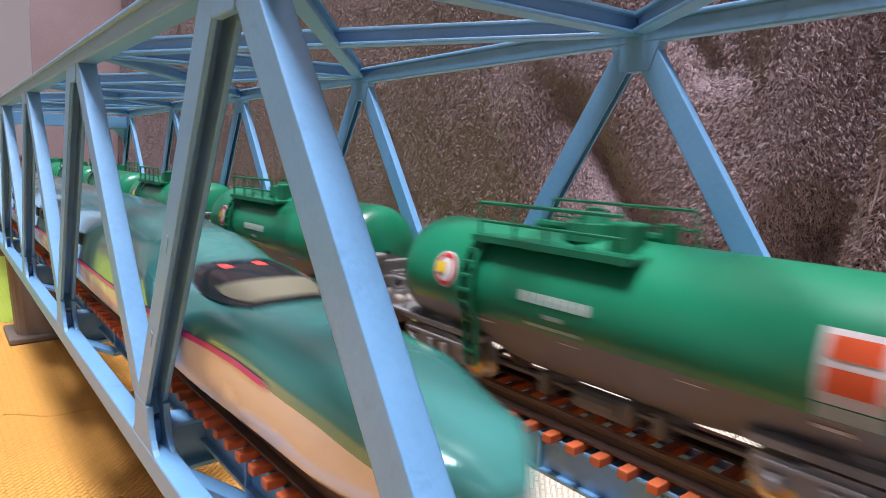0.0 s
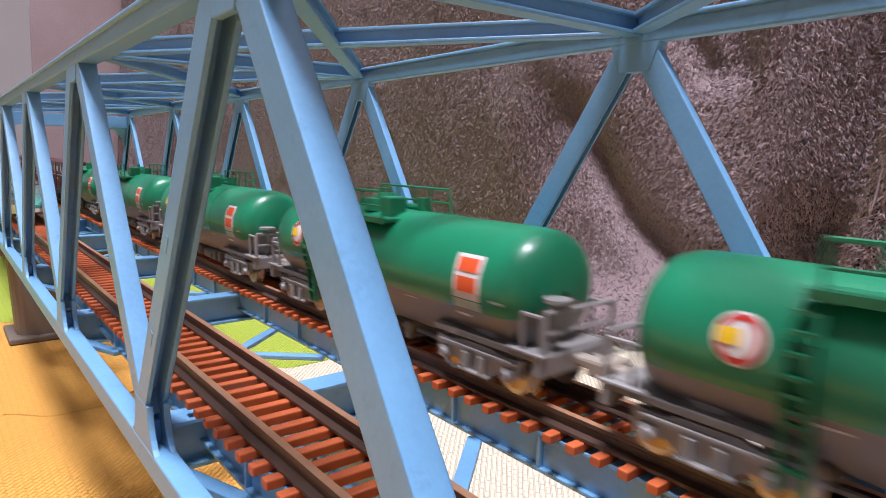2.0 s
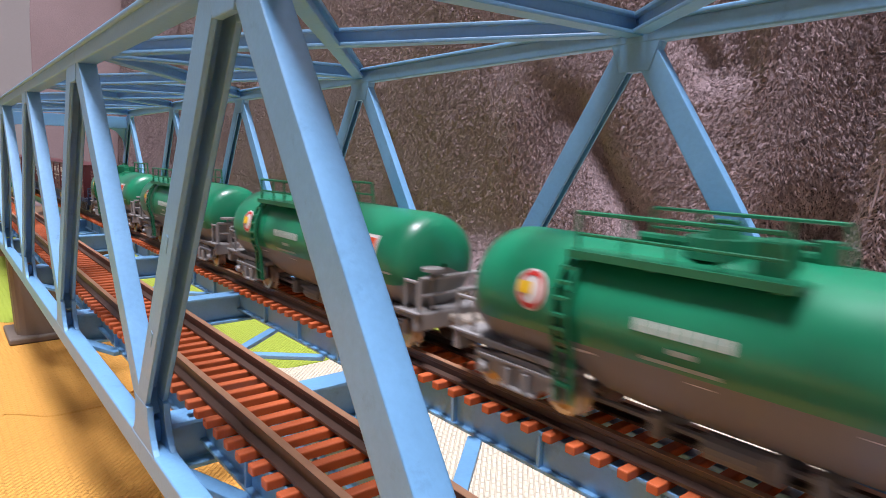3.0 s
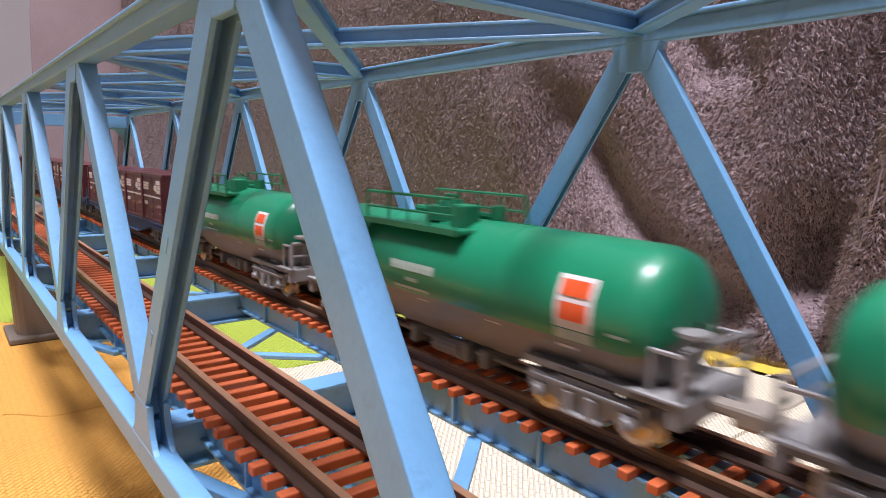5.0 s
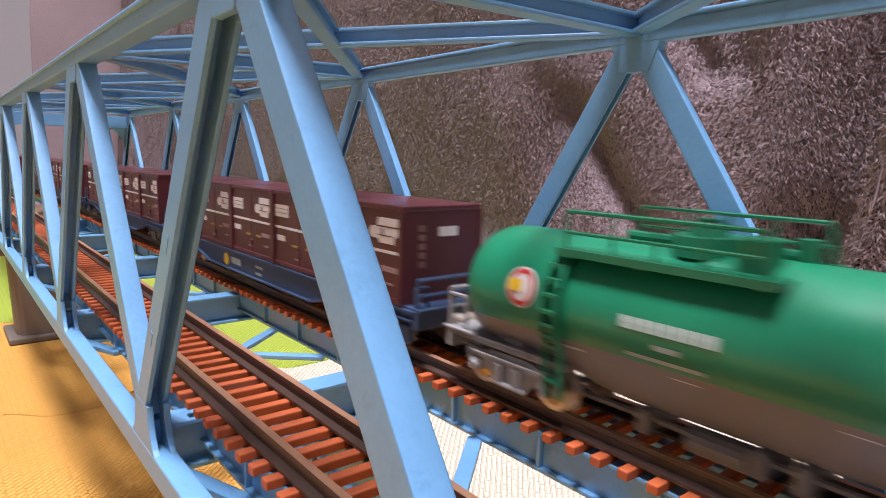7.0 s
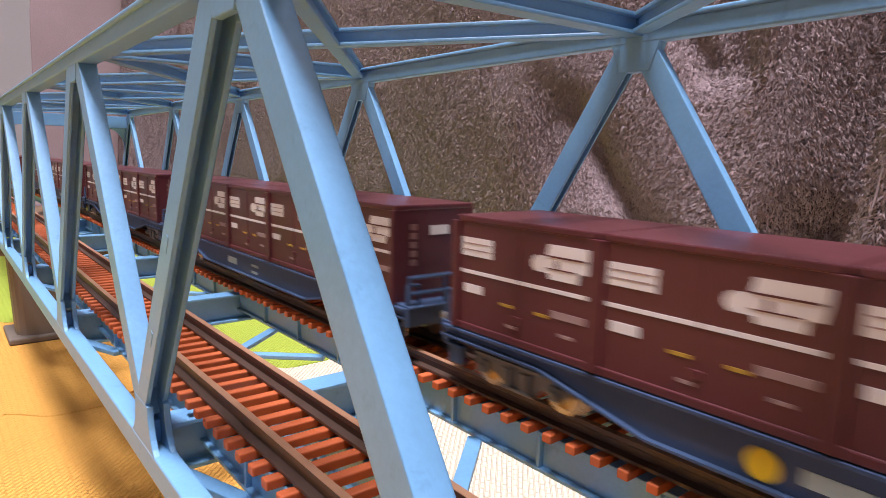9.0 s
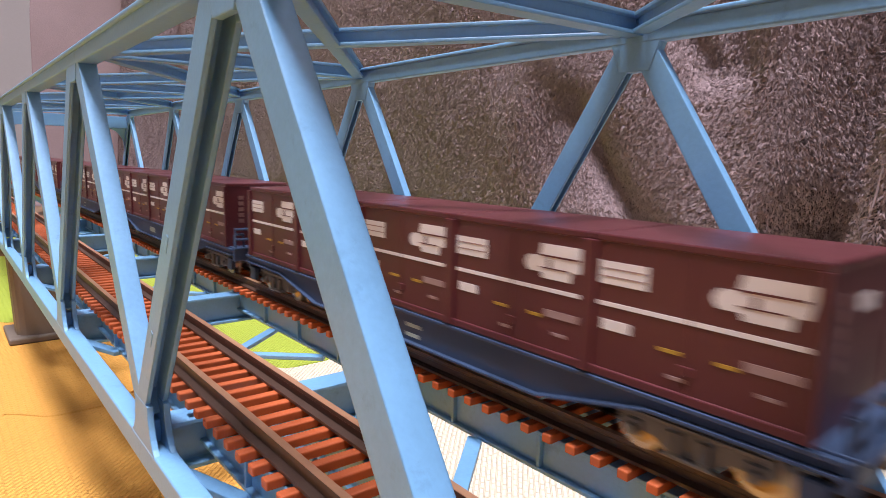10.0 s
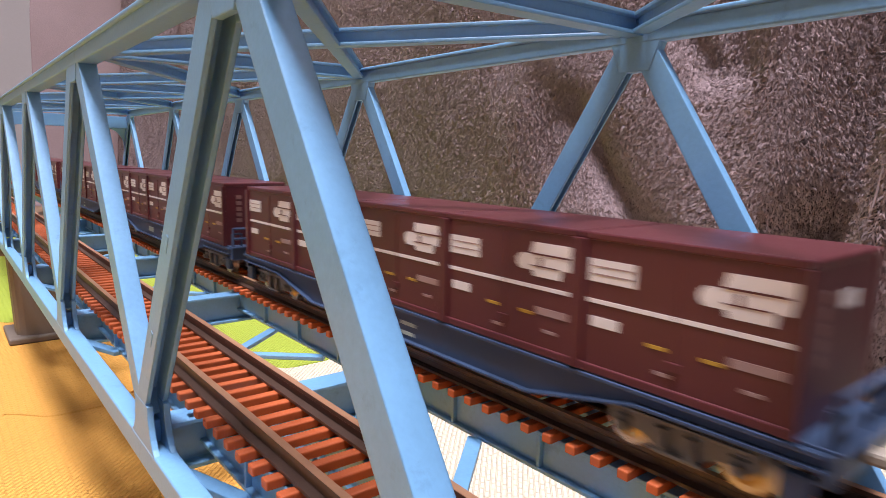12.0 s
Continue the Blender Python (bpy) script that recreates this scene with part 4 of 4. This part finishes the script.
def flat_wagon():
    t = thing("flat_wagon", "navy blue model container flat wagon with fish-belly sides", "flat wagon", "flat wagons in the goods train")
    L = CAR / 2 - 0.0052
    part("deck", box(-L, L, -0.0078, 0.0078, 0.0066, 0.0076, 0.0002), NAVY, t)
    for s in (-1, 1):
        pts = [(-L, 0.0076), (L, 0.0076), (L, 0.0060), (0.046, 0.0058), (0.030, 0.0024), (-0.030, 0.0024), (-0.046, 0.0058), (-L, 0.0060)]
        part("side_sill", prism([(a, b) for a, b in pts], (0, s * 0.0076 - 0.0004, 0), (0, s * 0.0076 + 0.0004, 0), (0, 0, 1)), NAVY, t)
        fl = bmesh.new()
        for a, b in zip(pts[2:], pts[3:]):
            if abs(a[0]) > L - 0.001 and abs(b[0]) > L - 0.001:
                continue
            prism([(-0.0008, 0), (0.0008, 0), (0.0008, 0.0003), (-0.0008, 0.0003)], (a[0], s * 0.0080, a[1]), (b[0], s * 0.0080, b[1]), (0, 0, 1), fl)
        part("sill_flange", fl, NAVY, t)
        part("sill_flange", box(-L, L, s * 0.0080 - 0.0007, s * 0.0080 + 0.0007, 0.0072, 0.0077, 0.0001), NAVY, t)
    y = -0.0080
    part("print_bar", print_bm(-0.0145, -0.0085, 0.0040, 0.0056, y), PRINT_SOFT, t)
    part("print_bar", print_bm(0.001, 0.005, 0.0050, 0.0056, y), PRINT_SOFT, t)
    part("print_bar", print_bm(0.001, 0.0045, 0.0034, 0.0040, y), PRINT_SOFT, t)
    for s in (-1, 1):
        part("end_beam", box(min(s * (L - 0.001), s * (L + 0.0006)), max(s * (L - 0.001), s * (L + 0.0006)), -0.0080, 0.0080, 0.0044, 0.0078, 0.0003), NAVY, t)
        part("end_step", box(min(s * (L - 0.004), s * (L - 0.001)), max(s * (L - 0.004), s * (L - 0.001)), -0.0082, -0.0070, 0.0020, 0.0050, 0.0003), NAVY, t)
        for yy in (-0.0062, 0.0062):
            part("grab_rail", rail_line([(s * (L - 0.0004), yy - 0.0012, 0.0076), (s * (L - 0.0004), yy - 0.0012, 0.0112), (s * (L - 0.0004), yy + 0.0012, 0.0112), (s * (L - 0.0004), yy + 0.0012, 0.0076)], 0.0003), NAVY, t)
        for zz in (0.0100, 0.0126):
            part("end_railing", cyl((s * (L + 0.0002), -0.0074, zz), (s * (L + 0.0002), 0.0074, zz), 0.00034, 8), NAVY, t)
        for yy in (-0.0074, 0.0, 0.0074):
            part("railing_post", cyl((s * (L + 0.0002), yy, 0.0076), (s * (L + 0.0002), yy, 0.0128), 0.00030, 8), NAVY, t)
        part("end_platform", box(min(s * (L - 0.003), s * (L + 0.0012)), max(s * (L - 0.003), s * (L + 0.0012)), -0.0079, 0.0079, 0.0076, 0.0080, 0.0001), NAVY, t)
        bogie(t, s * 0.0505, GREY_DARK, "grey bogie with brass-toned wheels")
        coupler(t, s * (L - 0.001), s)
    for x in (-0.012, 0.010):
        part("underframe_gear", box(x - 0.005, x + 0.005, -0.0055, 0.0055, 0.0022, 0.0066, 0.0006), GREY_DARK, t)
    return t


# ---- bullet train ----
BH, BW = 0.0216, 0.0102


def body_section(s):
    """Half width, foot, colour line and roof height at s metres behind the nose tip."""
    def curve(keys):
        for (a, va), (b, vb) in zip(keys, keys[1:]):
            if s <= b:
                f = max(0.0, (s - a) / (b - a))
                f = f * f * (3 - 2 * f) if va != keys[0][1] else math.sin(f * math.pi / 2)
                return va + (vb - va) * f
        return keys[-1][1]
    hw = curve([(0, 0.0022), (0.007, 0.0072), (0.022, 0.0090), (0.055, 0.0101), (0.100, BW)])
    roof = curve([(0, 0.0072), (0.005, 0.0104), (0.018, 0.0130), (0.038, 0.0142), (0.057, 0.0164), (0.076, 0.0196), (0.105, BH)])
    foot = 0.0022 + 0.0018 * math.exp(-s / 0.006)
    line = min(curve([(0, 0.0056), (0.009, 0.0072), (0.020, 0.0090), (0.036, 0.0097), (0.058, 0.0090), (0.090, 0.0082)]), roof - 0.0006)
    return hw, foot, line, roof


def loft(sections, lo, hi, n, square):
    """Skin between two heights (as fractions of the upper arch or of the skirt), both sides joined over the roof when hi is 1."""
    bm = bmesh.new()
    rings = []
    for s in sections:
        hw, foot, line, roof = body_section(s)
        pts = []
        if square:      # skirt
            bulge = [(hw * 0.86, foot), (hw * 0.97, foot + (line - foot) * 0.35), (hw, line - (line - foot) * 0.2), (hw, line)]
            pts = [(-a, b) for a, b in bulge[::-1]] + bulge
        else:
            for i in range(n + 1):
                a = (lo + (hi - lo) * i / n) * math.pi
                cx, sz = math.cos(a), math.sin(a)
                pts.append((hw * math.copysign(abs(cx) ** 0.62, cx), line + (roof - line) * abs(sz) ** 0.72))
        rings.append([bm.verts.new((-s, y, z)) for y, z in pts])
    for p, q in zip(rings, rings[1:]):
        for i in range(len(p) - 1):
            bm.faces.new((p[i], p[i + 1], q[i + 1], q[i]))
    bm.faces.new(rings[0])
    bmesh.ops.recalc_face_normals(bm, faces=bm.faces)
    return bm


def strip_on_side(s0, s1, za, zb, grow, n=30):
    """A thin band along both sides, heights measured from the colour line."""
    bm = bmesh.new()
    for sg in (-1, 1):
        rows = []
        for i in range(n + 1):
            s = s0 + (s1 - s0) * i / n
            hw, foot, line, roof = body_section(s)
            rows.append([bm.verts.new((-s, sg * (hw + grow), line + za)), bm.verts.new((-s, sg * (hw * 0.998 + grow), line + zb))])
        for p, q in zip(rows, rows[1:]):
            bm.faces.new((p[0], p[1], q[1], q[0]))
    return bm


def bullet_car(nose):
    t = thing("bullet_train_car", "pearl green and white model bullet train car with magenta stripe" if not nose else "pearl green and white model bullet train end car with long nose", "train", "bullet train cars")
    if nose:
        secs = [0, 0.0006, 0.0016, 0.003, 0.005, 0.0075] + list(np.linspace(0.010, 0.105, 30)) + [0.14, 0.175, 0.235]
    else:
        secs = [0.12, 0.15, 0.2, 0.294]
    part("upper_body", loft(secs, 0, 1, 24, False), TEAL, t, "pearl green upper body", True)
    part("skirt", loft(secs, 0, 0, 0, True), PEARL, t, "pearl white lower body", True)
    s0 = 0.026 if nose else 0.12
    part("stripe", strip_on_side(s0, secs[-1], -0.0002, 0.0006, 0.00012), PINK, t, "magenta stripe")
    x0, x1 = (-0.225, -0.115) if nose else (-0.285, -0.13)
    n = 11 if nose else 16
    for i in range(n):
        x = x0 + (x1 - x0) * (i + 0.5) / n
        for s in (-1, 1):
            part("window", box(x - 0.0022, x + 0.0022, s * BW * 0.985 - 0.0003, s * BW * 0.985 + 0.0002, 0.0122, 0.0148, 0.0002), DARK_GLASS, t)
    for xb in ((-0.045, -0.205) if nose else (-0.14, -0.27)):
        part("bogie", box(xb - 0.009, xb + 0.009, -0.0068, 0.0068, 0.0016, 0.0050, 0.0006), GREY_DARK, t)
        for e in (-1, 1):
            for s in (-1, 1):
                part("wheel", cyl((xb + e * 0.0075, s * 0.0056, 0.0029), (xb + e * 0.0075, s * 0.0044, 0.0029), 0.0029, 16), STEEL, t)
    if nose:
        glass = bmesh.new()
        rows = []
        for i in range(9):
            s = 0.0385 + 0.0195 * i / 8
            hw, foot, line, roof = body_section(s)
            spread = 0.10 + 0.13 * math.sin(i / 8 * math.pi) ** 0.7
            row = []
            for k in range(9):
                a = (0.5 + (k / 8 - 0.5) * 2 * spread) * math.pi
                cx, sz = math.cos(a), math.sin(a)
                row.append(glass.verts.new((-s - 0.0001, (hw + 0.00015) * math.copysign(abs(cx) ** 0.62, cx), line + (roof + 0.00018 - line) * abs(sz) ** 0.72 + 0.00012)))
            rows.append(row)
        for p, q in zip(rows, rows[1:]):
            for k in range(8):
                glass.faces.new((p[k], p[k + 1], q[k + 1], q[k]))
        bmesh.ops.recalc_face_normals(glass, faces=glass.faces)
        g = part("windscreen", glass, DARK_GLASS, t, "dark wraparound windscreen", True)
        desk = bmesh.new()
        rows = []
        for i in range(5):
            s = 0.0400 + 0.0075 * i / 4
            hw, foot, line, roof = body_section(s)
            row = []
            for k in range(9):
                a = (0.5 + (k / 8 - 0.5) * 2 * (0.09 + 0.07 * math.sin(i / 4 * math.pi * 0.7))) * math.pi
                cx, sz = math.cos(a), math.sin(a)
                row.append(desk.verts.new((-s - 0.0001, (hw + 0.0002) * math.copysign(abs(cx) ** 0.62, cx), line + (roof + 0.00026 - line) * abs(sz) ** 0.72 + 0.00016)))
            rows.append(row)
        for p, q in zip(rows, rows[1:]):
            for k in range(8):
                desk.faces.new((p[k], p[k + 1], q[k + 1], q[k]))
        bmesh.ops.recalc_face_normals(desk, faces=desk.faces)
        part("console", desk, CAB, g, "cream driver's console behind the windscreen", True)
        for s in (-1, 1):
            hw, foot, line, roof = body_section(0.0545)
            part("tail_light", box(-0.0560, -0.0540, s * 0.0024 - 0.0009, s * 0.0024 + 0.0009, roof - 0.0010, roof + 0.0003, 0.0003), TAIL_GLOW, g, "lit red tail light")
    return t


# ---- build the trains ----
GOODS_V, TANK_PITCH = 0.0682, 0.0922
goods = []
tank = tank_wagon()
for n in (2, 1, 0, -1, -2, -3):
    ob = tank if n == 2 else copy_thing(tank, Matrix())
    goods.append((ob, -0.1410 + n * TANK_PITCH, 0.0))
flat = flat_wagon()
box_thing = container()
first = True
for n in range(6):
    x = -0.4695 - n * CAR - 2.5 * CON_L
    ob = flat if n == 0 else copy_thing(flat, Matrix())
    goods.append((ob, x, 0.0))
    for i in range(5):
        c = box_thing if first else copy_thing(box_thing, Matrix())
        first = False
        goods.append((c, x + (i - 2) * CON_L, 0.0078))
part("yellow_disc", cyl((-0.018, -0.00795, 0.0046), (-0.018, -0.0082, 0.0046), 0.0016, 20), YELLOW, flat, "yellow round mark")
bullet = [(bullet_car(True), 0.0), (bullet_car(False), 0.1185)]
BULLET_ROWS = [(0, 0.0580), (0.2, 0.0328), (0.4, 0.0062), (0.6, -0.0215), (0.8, -0.0500), (1.1, -0.0960), (1.6, -0.175), (3.0, -0.405), (12.0, -1.85)]


# uneven pace of the goods train: time, metres ahead of its mean pace
GOODS_ROWS = [(0, 0.0009), (0.9, 0.0014), (1.6, 0.0006), (2.4, -0.0002), (3.0, -0.0022), (4.0, -0.0014), (5.0, -0.0006), (5.6, -0.0010), (6.4, -0.0002), (8.0, 0.0002), (9.0, 0.0016), (9.5, 0.0), (9.9, -0.0020), (10.8, -0.0004), (11.5, 0.0008), (12.0, 0.0004)]


# ---- what moves ----
def motions():
    for ob, x, z in goods:
        walk(ob, [(t, pose(x + GOODS_V * t + d, TRACKS[1], RAIL_Z + z)) for t, d in GOODS_ROWS])
    for ob, back in bullet:
        walk(ob, [(t, pose(x - back, TRACKS[0], RAIL_Z)) for t, x in BULLET_ROWS])


motions()
